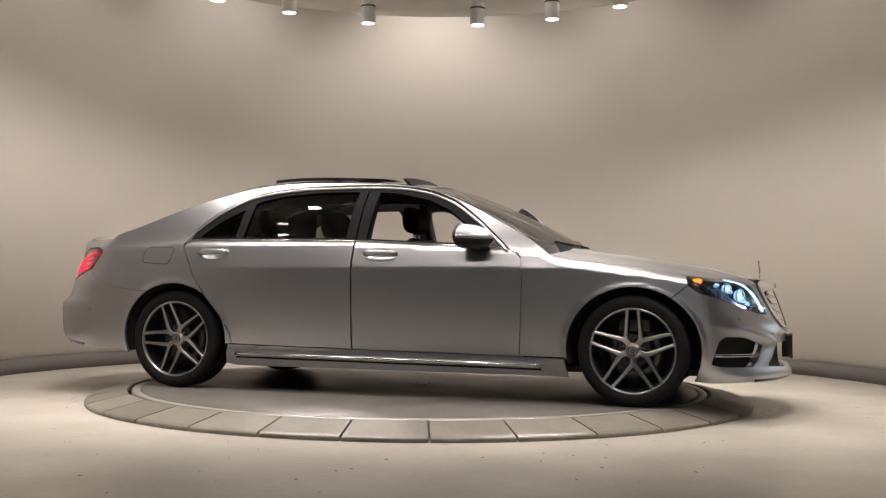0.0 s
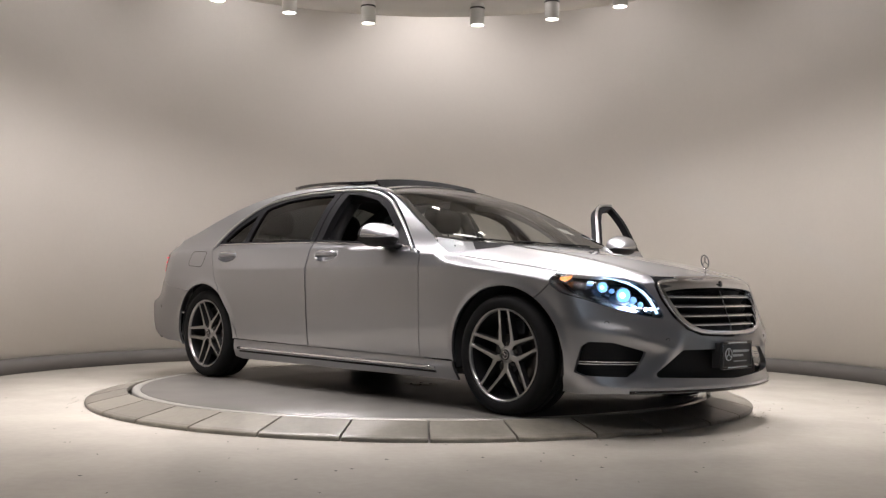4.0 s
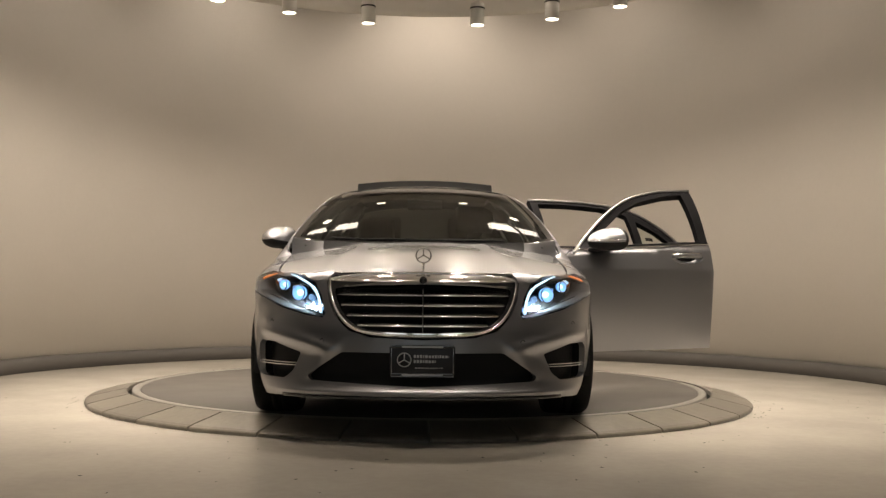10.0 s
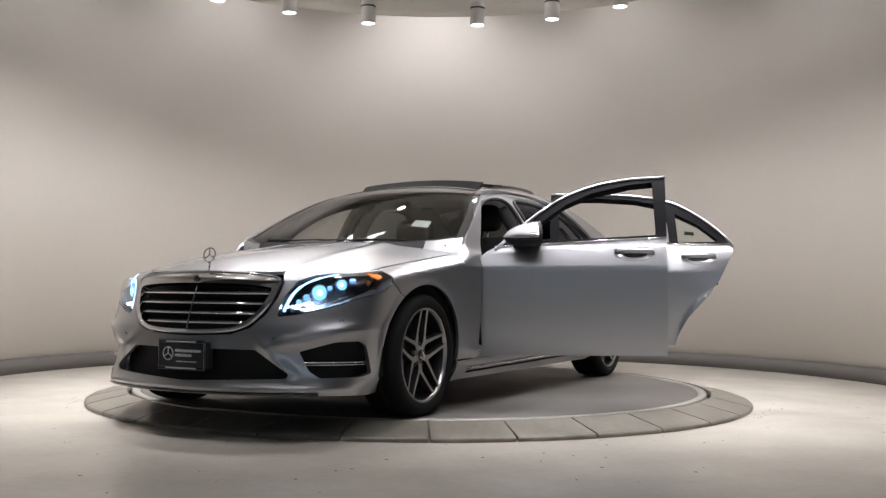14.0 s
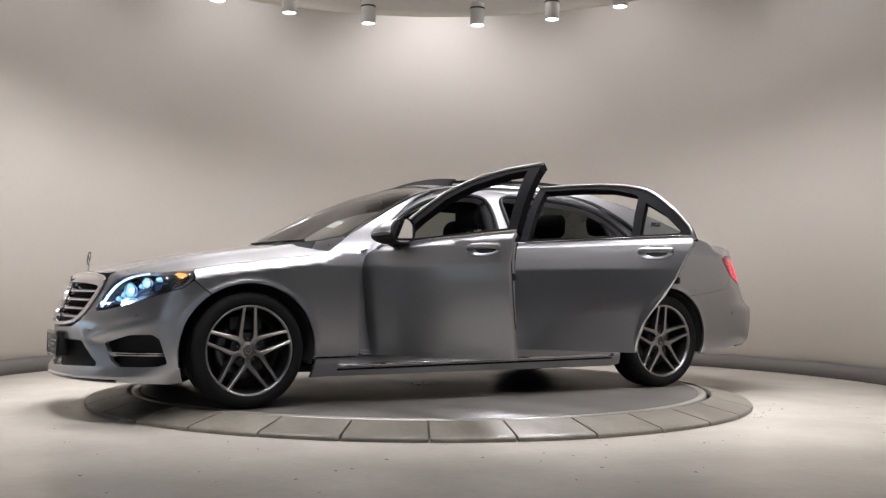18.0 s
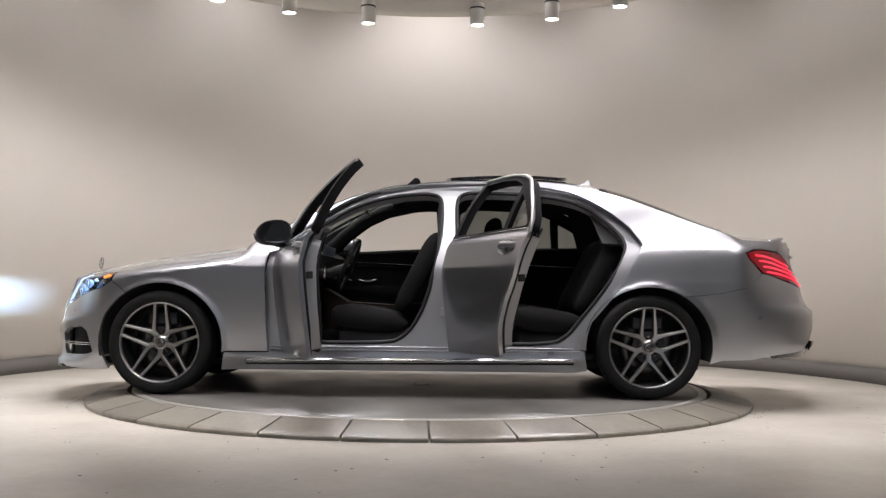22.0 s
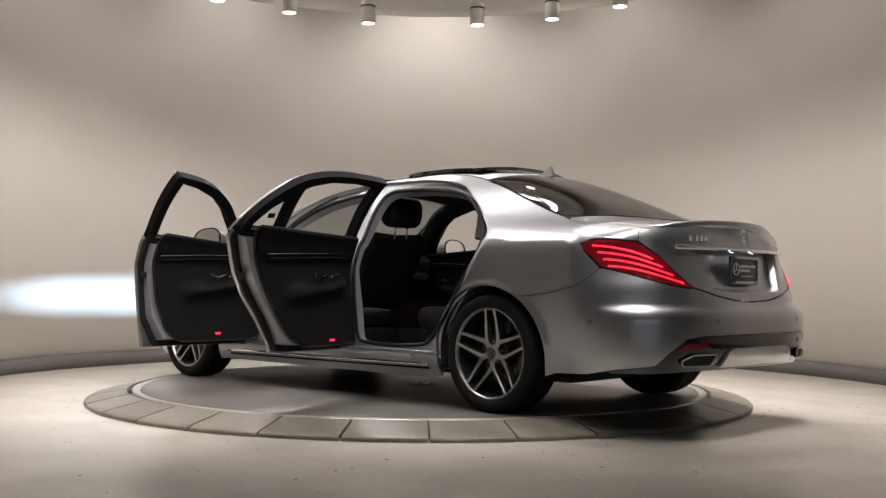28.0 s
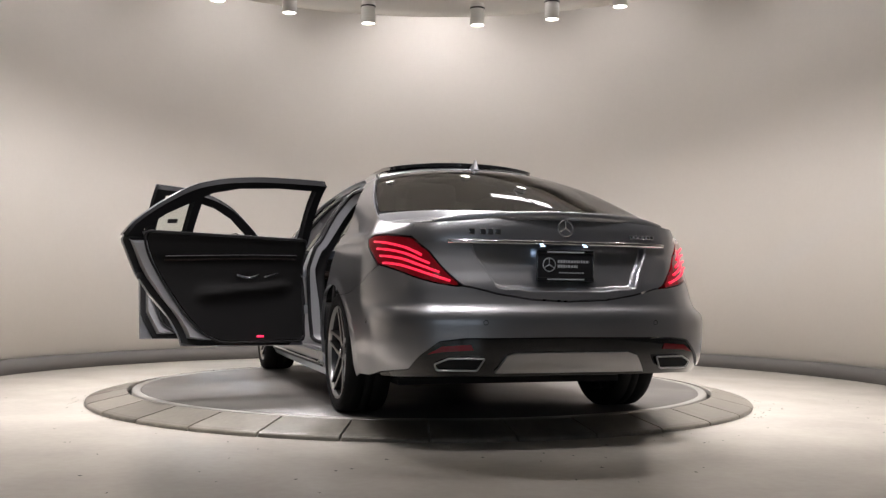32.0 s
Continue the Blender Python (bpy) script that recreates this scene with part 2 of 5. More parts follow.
def rounded(poly, k=2, closed=True):
    """Chaikin's corner cutting."""
    P = np.array(poly, float)
    for _ in range(k):
        Q = np.roll(P, -1, 0)
        R = np.stack([0.75 * P + 0.25 * Q, 0.25 * P + 0.75 * Q], 1)
        P = R.reshape(-1, 2) if closed else np.vstack([P[:1], R[:-1].reshape(-1, 2), P[-1:]])
    return P


def chamfered(poly, r):
    """The outline with each corner cut by two short steps."""
    P = np.array(poly, float)
    out = []
    for a, b, c in zip(np.roll(P, 1, 0), P, np.roll(P, -1, 0)):
        u, v = (a - b) / np.linalg.norm(a - b), (c - b) / np.linalg.norm(c - b)
        k = min(r, 0.4 * np.linalg.norm(a - b), 0.4 * np.linalg.norm(c - b))
        out += [b + k * u, b + 0.28 * k * (u + v), b + k * v]
    return np.array(out)


def inside(poly, q):
    x, y = q[:, 0], q[:, 1]
    r = np.zeros(len(q), bool)
    a = poly[-1]
    for b in poly:
        if a[1] != b[1]:
            r ^= ((b[1] > y) != (a[1] > y)) & (x < (a[0] - b[0]) * (y - b[1]) / (a[1] - b[1]) + b[0])
        a = b
    return r


def shrink(poly, d):
    """The outline drawn in by d (d below 0: out)."""
    P = np.array(poly, float)
    if np.sum(P[:, 0] * np.roll(P[:, 1], -1) - P[:, 1] * np.roll(P[:, 0], -1)) < 0:
        P = P[::-1]
    e = np.roll(P, -1, 0) - P
    e /= np.linalg.norm(e, axis=1)[:, None] + 1e-12
    n = np.c_[-e[:, 1], e[:, 0]]
    m = n + np.roll(n, 1, 0)
    m /= np.maximum((m * m).sum(1)[:, None] / 2, 0.6)
    return P + d * m


def clear_of(poly, q, d):
    best = np.full(len(q), 9e9)
    P = np.array(poly)
    for a, b in zip(P, np.roll(P, -1, 0)):
        ab = b - a
        t = np.clip(((q - a) @ ab) / (ab @ ab + 1e-12), 0, 1)
        best = np.minimum(best, np.linalg.norm(q - a - t[:, None] * ab, axis=1))
    return best > d


def panel(fn, outline, holes=(), d=0.03, gap=0.0022, thick=0.018, flip=False, back=True):
    """A shell cut to an outline (with holes) in the plane of two parameters and laid on the surface fn(a, b) -> points. It gets smooth
    normals from the surface, a turned-in edge and, if asked, a back."""
    from mathutils.geometry import delaunay_2d_cdt
    loops = [densify(shrink(outline, gap), d)] + [densify(shrink(h, -gap), d) for h in holes]
    lo, hi = loops[0].min(0), loops[0].max(0)
    gx, gy = np.meshgrid(np.arange(lo[0] + d / 2, hi[0], d), np.arange(lo[1] + d / 2, hi[1], d))
    q = np.c_[gx.ravel(), gy.ravel()]
    q = q[inside(loops[0], q)]
    for h in loops[1:]:
        q = q[~inside(h, q)]
    for h in loops:
        if len(q):
            q = q[clear_of(h, q, 0.45 * d)]
    pts, edges, k = [], [], 0
    for h in loops:
        pts += [Vector(p) for p in h]
        edges += [(k + i, k + (i + 1) % len(h)) for i in range(len(h))]
        k += len(h)
    pts += [Vector(p) for p in q]
    v, _, tris, *_ = delaunay_2d_cdt(pts, edges, [], 0, 1e-6)
    v = np.array([tuple(p) for p in v])
    tris = np.array(tris)
    c = v[tris].mean(1)
    keep = inside(loops[0], c)
    for h in loops[1:]:
        keep &= ~inside(h, c)
    tris = tris[keep]
    used = np.unique(tris)
    re = np.full(len(v), -1)
    re[used] = np.arange(len(used))
    v, tris = v[used], re[tris]
    e = 1e-3
    P = fn(v[:, 0], v[:, 1])
    N = np.cross(fn(v[:, 0] + e, v[:, 1]) - fn(v[:, 0] - e, v[:, 1]), fn(v[:, 0], v[:, 1] + e) - fn(v[:, 0], v[:, 1] - e))
    N /= np.linalg.norm(N, axis=1)[:, None] + 1e-15
    a, b, c = P[tris[:, 0]], P[tris[:, 1]], P[tris[:, 2]]
    fl = (np.cross(b - a, c - a) * N[tris[:, 0]]).sum(1) < 0
    tris[fl] = tris[fl][:, ::-1]
    core = np.array([0.6 * P[:, 0].mean(), 0.0, 0.5])
    if (((P - core) * N).sum() < 0) != flip:
        N, tris = -N, tris[:, ::-1]
    count = {}
    for t in tris.tolist():
        for i in range(3):
            count[(t[i], t[(i + 1) % 3])] = 1
    rim = [(i, j) for i, j in count if (j, i) not in count]
    n = len(P)
    V, M, F = [P], [N], tris.tolist()
    if thick:
        if back:
            V.append(P - N * thick); M.append(-N)
            F += (tris[:, ::-1] + n).tolist()
        base = sum(map(len, V))
        ids = sorted({i for r in rim for i in r})
        at = {j: k for k, j in enumerate(ids)}
        R = np.zeros((len(ids), 3))
        for i, j in rim:
            o = np.cross(P[j] - P[i], N[i])
            o /= np.linalg.norm(o) + 1e-12
            R[at[i]] += o; R[at[j]] += o
        R /= np.linalg.norm(R, axis=1)[:, None] + 1e-12
        V += [P[ids], P[ids] - N[ids] * thick]; M += [R, R]
        m = len(ids)
        F += [(base + at[i], base + m + at[i], base + m + at[j], base + at[j]) for i, j in rim]
    me = solid(np.vstack(V), F, True)
    me.normals_split_custom_set_from_vertices([tuple(x) for x in np.vstack(M)])
    return me

# ---- the place ----
FLOOR_Z = -0.08
WALL_C, WALL_R = (0.140, 0.402), 3.850


def plane(name, x0, y0, x1, y1, z, mat, up=True, nx=2, ny=2):
    xs, ys = np.linspace(x0, x1, nx), np.linspace(y0, y1, ny)
    V = [(x, y, z) for y in ys for x in xs]
    F = [(j * nx + i, j * nx + i + 1, (j + 1) * nx + i + 1, (j + 1) * nx + i) for j in range(ny - 1) for i in range(nx - 1)]
    if not up:
        F = [f[::-1] for f in F]
    me = solid(V, F)
    me.materials.append(mat)
    return new(name, me)


def arc_wall(name, r0, r1, z0, z1, a0, a1, mat, n=120, straight=0.0):
    """A curved wall with thickness, run on straight towards the near side at both ends."""
    a = np.radians(np.linspace(a0, a1, n))
    def line(r):
        p = [(WALL_C[0] + r * math.cos(t), WALL_C[1] + r * math.sin(t)) for t in a]
        if straight:
            p = [(p[0][0], straight)] + p + [(p[-1][0], straight)]
        return p
    i, o = line(r0), line(r1)
    k = len(i)
    V = [(*p, z0) for p in i] + [(*p, z1) for p in i] + [(*p, z0) for p in o] + [(*p, z1) for p in o]
    F = []
    for j in range(k - 1):
        F += [(j, j + k, j + k + 1, j + 1), (j + 2 * k, j + 2 * k + 1, j + 3 * k + 1, j + 3 * k), (j + k, j + 3 * k, j + 3 * k + 1, j + k + 1), (j, j + 1, j + 2 * k + 1, j + 2 * k)]
    F += [(0, 2 * k, 3 * k, k), (k - 1, 2 * k - 1, 4 * k - 1, 3 * k - 1)]
    me = solid(V, F, False)
    for p in me.polygons:
        p.use_smooth = abs(p.normal.z) < 0.5
    me.materials.append(mat)
    return new(name, me)


tagged(plane("floor", -6, -12.2, 6, 6, FLOOR_Z, FLOOR, nx=13, ny=19), "pale polished screed floor with small stains and specks", "floor", kind="structure")
tagged(arc_wall("wall_curved", WALL_R, WALL_R + 0.15, FLOOR_Z, 4.6, 0, 180, WALL, straight=-3.2), "curved beige painted showroom wall lit from above", "wall", kind="structure")
tagged(arc_wall("baseboard", WALL_R - 0.016, WALL_R - 0.001, FLOOR_Z + 0.001, FLOOR_Z + 0.134, 0, 180, BASE, straight=-3.2), "grey baseboard along the curved wall", "baseboard", kind="structure")
# walls out of view, coloured dark to cut fill and reflections on the car
for name, x0, y0, x1, y1 in (("wall_back", -4.2, -12.15, 4.2, -12.0), ("wall_west", WALL_C[0] - WALL_R - 0.15, -12.0, WALL_C[0] - WALL_R, -3.202), ("wall_east", WALL_C[0] + WALL_R, -12.0, WALL_C[0] + WALL_R + 0.15, -3.202)):
    me = bpy.data.meshes.new(name)
    bm = box(x0, y0, FLOOR_Z, x1, y1, 4.6)
    bm.to_mesh(me)
    bm.free()
    me.materials.append(BACKWALL)
    tagged(new(name, me), "plain unseen wall closing the room, dark to cut reflections", "wall", kind="structure")
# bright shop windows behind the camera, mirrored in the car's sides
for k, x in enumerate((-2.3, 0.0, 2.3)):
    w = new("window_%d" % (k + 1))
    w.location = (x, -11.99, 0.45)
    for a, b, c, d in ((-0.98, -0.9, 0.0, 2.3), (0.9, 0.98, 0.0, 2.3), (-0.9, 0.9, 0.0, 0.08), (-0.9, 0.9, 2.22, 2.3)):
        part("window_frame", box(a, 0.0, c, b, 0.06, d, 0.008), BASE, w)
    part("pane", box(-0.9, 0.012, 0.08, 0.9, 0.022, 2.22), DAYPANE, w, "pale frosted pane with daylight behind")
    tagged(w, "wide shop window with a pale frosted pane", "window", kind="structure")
cl = new("ceiling", solid([(-6, -12.3, 4.6), (6, -12.3, 4.6), (6, 6, 4.6), (-6, 6, 4.6), (-6, -12.3, 4.75), (6, -12.3, 4.75), (6, 6, 4.75), (-6, 6, 4.75)],
                         [(0, 3, 2, 1), (4, 5, 6, 7), (0, 1, 5, 4), (3, 7, 6, 2), (0, 4, 7, 3), (1, 2, 6, 5)]))
cl.data.materials.append(CEIL)
tagged(cl, "plain off-white ceiling", "ceiling", kind="structure")

# round panel hung over the turntable, with a lowered rim
canopy = new("hanging_ceiling_disc", lathe([(0.0, 3.34), (2.67, 3.34), (2.71, 3.30), (2.75, 3.215), (2.91, 3.20), (2.92, 3.22), (2.92, 3.42), (2.85, 3.44), (0.0, 3.44)], 128))
canopy.location = (0.02, -1.12, 0)
canopy.data.materials.append(CEIL)
tagged(canopy, "round off-white ceiling panel with a lowered rim", "ceiling panel", kind="structure")
for k in range(3):
    a = 2 * math.pi * k / 3 + 0.5
    rod = new("ceiling_rod", lathe([(0.0, 3.44), (0.012, 3.44), (0.012, 4.6), (0.0, 4.6)], 10))
    rod.location = (0.02 + 1.9 * math.cos(a), -1.12 + 1.9 * math.sin(a), 0)
    rod.data.materials.append(WHITEMETAL)
    tagged(rod, "thin white rod holding the ceiling panel", "rod", "rods", kind="structure")

# ring of plates round the turntable
RIN, ROUT, NSEG = 2.062, 2.332, 32
apron = new("turntable_apron", lathe([(2.0, -0.075), (2.31, -0.075), (2.335, -0.078)], 96))
apron.data.materials.append(JOINT)
tagged(apron, "dark bed under the ring plates of the turntable", "turntable", kind="structure")


def ring_plate_mesh():
    half = math.pi / NSEG - 0.0028
    prof = [(RIN, -0.03), (RIN, -0.004), (RIN + 0.004, 0.0), (RIN + 0.012, 0.0), (ROUT - 0.03, -0.048), (ROUT - 0.006, -0.056), (ROUT, -0.062), (ROUT, -0.079)]
    n = 5
    A = np.linspace(-half, half, n)
    V = [(r * math.cos(a), r * math.sin(a), z) for a in A for r, z in prof]
    k = len(prof)
    F = [(i * k + j, i * k + j + 1, (i + 1) * k + j + 1, (i + 1) * k + j) for i in range(n - 1) for j in range(k - 1)]
    F += [tuple(range(k))[::-1], tuple(range((n - 1) * k, n * k))]
    return solid(V, F)


PLATE_MESH = ring_plate_mesh()
PLATE_MESH.materials.append(STONE)
RING_PHASE = -88.87
for k in range(NSEG):
    ob = new("ring_plate", PLATE_MESH)
    ob.parent = apron
    ob.rotation_euler = (0, 0, radians(RING_PHASE) + 2 * math.pi * (k + 0.5) / NSEG)

turntable = new("turntable")
part("disc", lathe([(0.12, 0.0), (0.6, 0.0), (1.2, 0.0), (1.97, 0.0), (1.974, -0.004), (1.974, -0.07)], 128), DISCTOP, turntable, "grey screed disc")
part("edge_ring", lathe([(1.978, -0.07), (1.978, -0.002), (1.98, 0.0), (2.028, 0.0), (2.032, -0.003), (2.034, -0.07)], 128), STEEL, turntable, "pale steel edge ring")
part("centre_cover", lathe([(0.0, 0.003), (0.09, 0.003), (0.10, 0.0), (0.112, -0.002)], 40), STONE, turntable, "round metal cover in the middle")
for k in range(4):
    a = radians(45 + 90 * k)
    part("cover_bolt", moved(box(-0.008, -0.008, 0.0, 0.008, 0.008, 0.006, 0.002), Matrix.Translation((0.07 * math.cos(a), 0.07 * math.sin(a), 0.001))), DISC, turntable)
tagged(turntable, "round revolving floor disc with a steel edge, turning slowly", "turntable")


def track_lamp(x, y, z):
    """A white can spotlight on a stem; z is the height of its lit face."""
    lamp = new("track_lamp")
    lamp.location = (x, y, z)
    part("housing", lathe([(0.0, 0.20), (0.03, 0.20), (0.052, 0.192), (0.058, 0.18), (0.058, 0.142), (0.060, 0.14), (0.061, 0.01), (0.059, 0.0), (0.054, 0.0), (0.052, 0.006)], 32), WHITEMETAL, lamp)
    part("vent_band", lathe([(0.0585, 0.14), (0.0625, 0.140), (0.0625, 0.152), (0.0585, 0.152)], 32), DARKGAP, lamp, "dark slotted vent band")
    part("lit_face", lathe([(0.0, 0.004), (0.052, 0.006)], 32), LAMPGLOW, lamp, "glowing round lamp face")
    part("stem", lathe([(0.014, 0.195), (0.014, 0.235), (0.022, 0.24), (0.022, 0.262), (0.0, 0.265)], 16), WHITEMETAL, lamp)
    part("adapter", box(-0.055, -0.018, 0.255, 0.055, 0.018, 3.235 - z, 0.006), WHITEMETAL, lamp, "white track adapter")
    return tagged(lamp, "white cylindrical track spotlight hanging lit from the ceiling disc", "spotlight", "track spotlights")


def track(name, pts):
    d = curve(*pts)
    xs = np.linspace(pts[0][0], pts[-1][0], 40)
    ob = new(name, tube([(x, float(d(x)), 3.225) for x in xs], 0.02, n=4, flat=0.7))
    ob.data.materials.append(WHITEMETAL)
    tagged(ob, "white curved lamp track under the ceiling disc", "lamp track")


track("lamp_track", [(-1.75, 0.36)] + LAMPS + [(1.68, 0.36)])
track("lamp_track", [(-1.75, -0.51)] + NEAR + [(1.68, -0.51)])
for e in (-1, 1):
    ob = new("lamp_track", tube([(e * (0.35 + 1.95 * math.cos(a)), -1.12 + 1.40 * math.sin(a), 3.225) for a in np.linspace(-0.85, 0.85, 24)], 0.02, n=4, flat=0.7))
    ob.data.materials.append(WHITEMETAL)
    tagged(ob, "white curved lamp track under the ceiling disc", "lamp track")
track("lamp_track", [(-1.75, -2.64)] + OUTER + [(1.68, -2.64)])
for x, y in LAMPS + NEAR + SIDE + OUTER:
    track_lamp(x, y, LAMP_Z)

# unseen lit panels added in the near-side ceiling as fill light
for x in (-1.6, 1.6):
    p = new("fill_panel", None)
    p.location = (x, -5.2, 4.59)
    part("frame", box(-0.34, -0.94, -0.03, 0.34, 0.94, 0.0, 0.01), WHITEMETAL, p)
    part("diffuser", box(-0.30, -0.90, -0.036, 0.30, 0.90, -0.028), FILLGLOW, p, "glowing white diffuser")
    tagged(p, "white rectangular lit panel added as unseen fill light", "ceiling light", "ceiling lights")

# lit strips under the ceiling disc, out of sight, mirrored in windscreen and rear window
for e in (-1, 1):
    p = new("linear_light", None)
    p.location = (e * 1.12, 0.88, 3.335)
    p.rotation_euler = (0, 0, e * radians(14))
    part("housing", box(-0.36, -0.065, -0.02, 0.36, 0.065, 0.0, 0.006), WHITEMETAL, p)
    part("diffuser", box(-0.34, -0.05, -0.026, 0.34, 0.05, -0.019), STRIPGLOW, p, "glowing white diffuser")
    tagged(p, "white linear strip light under the ceiling disc, lit", "strip light", "strip lights")

# dry specks and scraps of dirt on the floor
rnd = random.Random(11)
V, Fs = [], []
for k in range(130):
    a, r = rnd.uniform(math.pi, 2 * math.pi), rnd.uniform(2.36, 4.2) if k < 90 else rnd.uniform(2.34, 2.45)
    if k > 100:
        a = rnd.choice((rnd.uniform(3.25, 3.6), rnd.uniform(5.7, 6.2)))
    x, y, q = r * math.cos(a), r * math.sin(a), rnd.uniform(0.003, 0.010)
    n = rnd.randint(4, 6)
    base = len(V)
    for i in range(n):
        b = 2 * math.pi * i / n
        V.append((x + q * rnd.uniform(0.5, 1.6) * math.cos(b), y + q * rnd.uniform(0.5, 1.2) * math.sin(b), FLOOR_Z + 0.003))
    V.append((x, y, FLOOR_Z + 0.005))
    Fs += [(base + i, base + (i + 1) % n, base + n) for i in range(n)]
sp = new("floor_specks", solid(V, Fs))
sp.data.materials.append(DARKGAP)
tagged(sp, "scattered dark specks of dirt on the floor", "dirt", kind="stuff")

# ---- the car: x to its front, y to its left, z up from the turntable, 0 midway between the axles ----
AXLE, HUB_Z, ARCH_R = 1.5825, 0.338, 0.405
width = curve((1.95, 0.905), (1.58, 0.925), (1.0, 0.940), (0.0, 0.948), (-1.2, 0.950), (-1.6, 0.948), (-2.0, 0.938))
_a = np.linspace(math.pi / 2, 0, 240)
_b = np.linspace(0, math.pi / 2, 240)
_x = np.linspace(1.95, -2.0, 300)[1:-1]
_OX = np.concatenate([1.95 + 0.525 * np.sin(_a) ** (2 / 1.93), _x, -2.0 - 0.78 * np.sin(_b) ** (2 / 3.5)])
_OY = np.concatenate([0.905 * np.cos(_a) ** (2 / 1.93), width(_x), 0.938 * np.cos(_b) ** (2 / 3.5)])
_OS = np.concatenate([[0], np.cumsum(np.hypot(np.diff(_OX), np.diff(_OY)))])
S_END = _OS[-1]
_u = np.linspace(0, S_END, 700)
_ux, _uy = np.interp(_u, _OS, _OX), np.interp(_u, _OS, _OY)
_tx, _ty = np.gradient(_ux), np.gradient(_uy)
for _ in range(6):
    _tx[1:-1] = (_tx[:-2] + _tx[1:-1] + _tx[2:]) / 3
    _ty[1:-1] = (_ty[:-2] + _ty[1:-1] + _ty[2:]) / 3
_l = np.hypot(_tx, _ty)
_nx, _ny = -_ty / _l, _tx / _l          # inward
_nx[0], _ny[0], _nx[-1], _ny[-1] = -1, 0, 1, 0


def SX(x):
    """The way along the car's plan outline, from its nose, to a place on its side."""
    return np.interp(-np.asarray(x, float), -_OX, _OS)


def SF(y):
    return np.interp(np.asarray(y, float), _OY[:240], _OS[:240])


def SR(y):
    return np.interp(-np.asarray(y, float), -_OY[-240:], _OS[-240:])


hood_mid = curve((0.9, 1.015), (1.1, 0.995), (1.315, 0.966), (1.71, 0.914), (1.906, 0.880), (2.176, 0.822), (2.30, 0.788), (2.42, 0.735))
trunk_mid = curve((-1.8, 1.165), (-2.0, 1.135), (-2.15, 1.113), (-2.4, 1.090), (-2.64, 1.062), (-2.8, 1.04))
rail = curve((1.06, 0.945), (1.0, 0.985), (0.894, 1.046), (0.70, 1.152), (0.506, 1.253), (0.307, 1.336), (0.145, 1.377), (-0.04, 1.407), (-0.4, 1.434), (-0.8, 1.440),
             (-1.1, 1.412), (-1.4, 1.338), (-1.7, 1.228), (-1.96, 1.128), (-2.1, 1.082), (-2.2, 1.055))
crown = curve((1.2, 0.96), (1.12, 1.003), (0.9, 1.122), (0.7, 1.226), (0.5, 1.318), (0.3, 1.390), (0.1, 1.438), (-0.1, 1.462), (-0.4, 1.484), (-0.8, 1.492), (-1.1, 1.476),
              (-1.35, 1.436), (-1.6, 1.357), (-1.85, 1.257), (-2.1, 1.148), (-2.25, 1.08))
belt = curve((1.1, 0.94), (0.82, 0.957), (0.28, 0.985), (-0.25, 1.009), (-0.77, 1.017), (-1.377, 1.023), (-1.8, 1.012), (-2.4, 0.975))
flank = curve((0.10, 0.11), (0.17, 0.075), (0.25, 0.042), (0.32, 0.032), (0.45, 0.019), (0.6, 0.008), (0.69, 0.003), (0.76, 0.0005), (0.826, 0.0), (0.838, 0.0012), (0.85, 0.0045), (0.865, 0.0092), (0.94, 0.033), (1.0, 0.055), (1.1, 0.10))
flank_round = curve((0.10, 0.11), (0.17, 0.075), (0.25, 0.042), (0.32, 0.032), (0.45, 0.018), (0.6, 0.006), (0.69, 0.0), (0.745, 0.002), (0.79, 0.0085), (0.86, 0.017), (0.94, 0.032), (1.0, 0.055), (1.1, 0.10))
nose = curve((0.08, 0.10), (0.12, 0.03), (0.16, 0.0), (0.20, -0.015), (0.26, 0.0), (0.36, 0.004), (0.48, 0.004), (0.56, 0.026), (0.66, 0.062), (0.76, 0.105), (0.82, 0.15))
tail = curve((0.2, 0.12), (0.28, 0.05), (0.36, 0.012), (0.5, 0.0), (0.585, 0.008), (0.60, 0.03), (0.66, 0.062), (0.72, 0.078), (0.80, 0.11), (0.90, 0.14), (0.96, 0.148), (1.06, 0.145))
glasshouse = curve((0.0, 0.0), (0.03, 0.028), (0.06, 0.047), (0.15, 0.093), (0.25, 0.153), (0.35, 0.233), (0.40, 0.283), (0.46, 0.36))


def hood_z(x, y):
    y = np.abs(y)
    return hood_mid(x) - 0.075 * (y / 0.75) ** 2 + 0.009 * np.exp(-((y - 0.43 - 0.1 * (x - 1.6)) / 0.055) ** 2)


def trunk_z(x, y):
    return trunk_mid(x) - 0.06 * (np.abs(y) / 0.75) ** 2


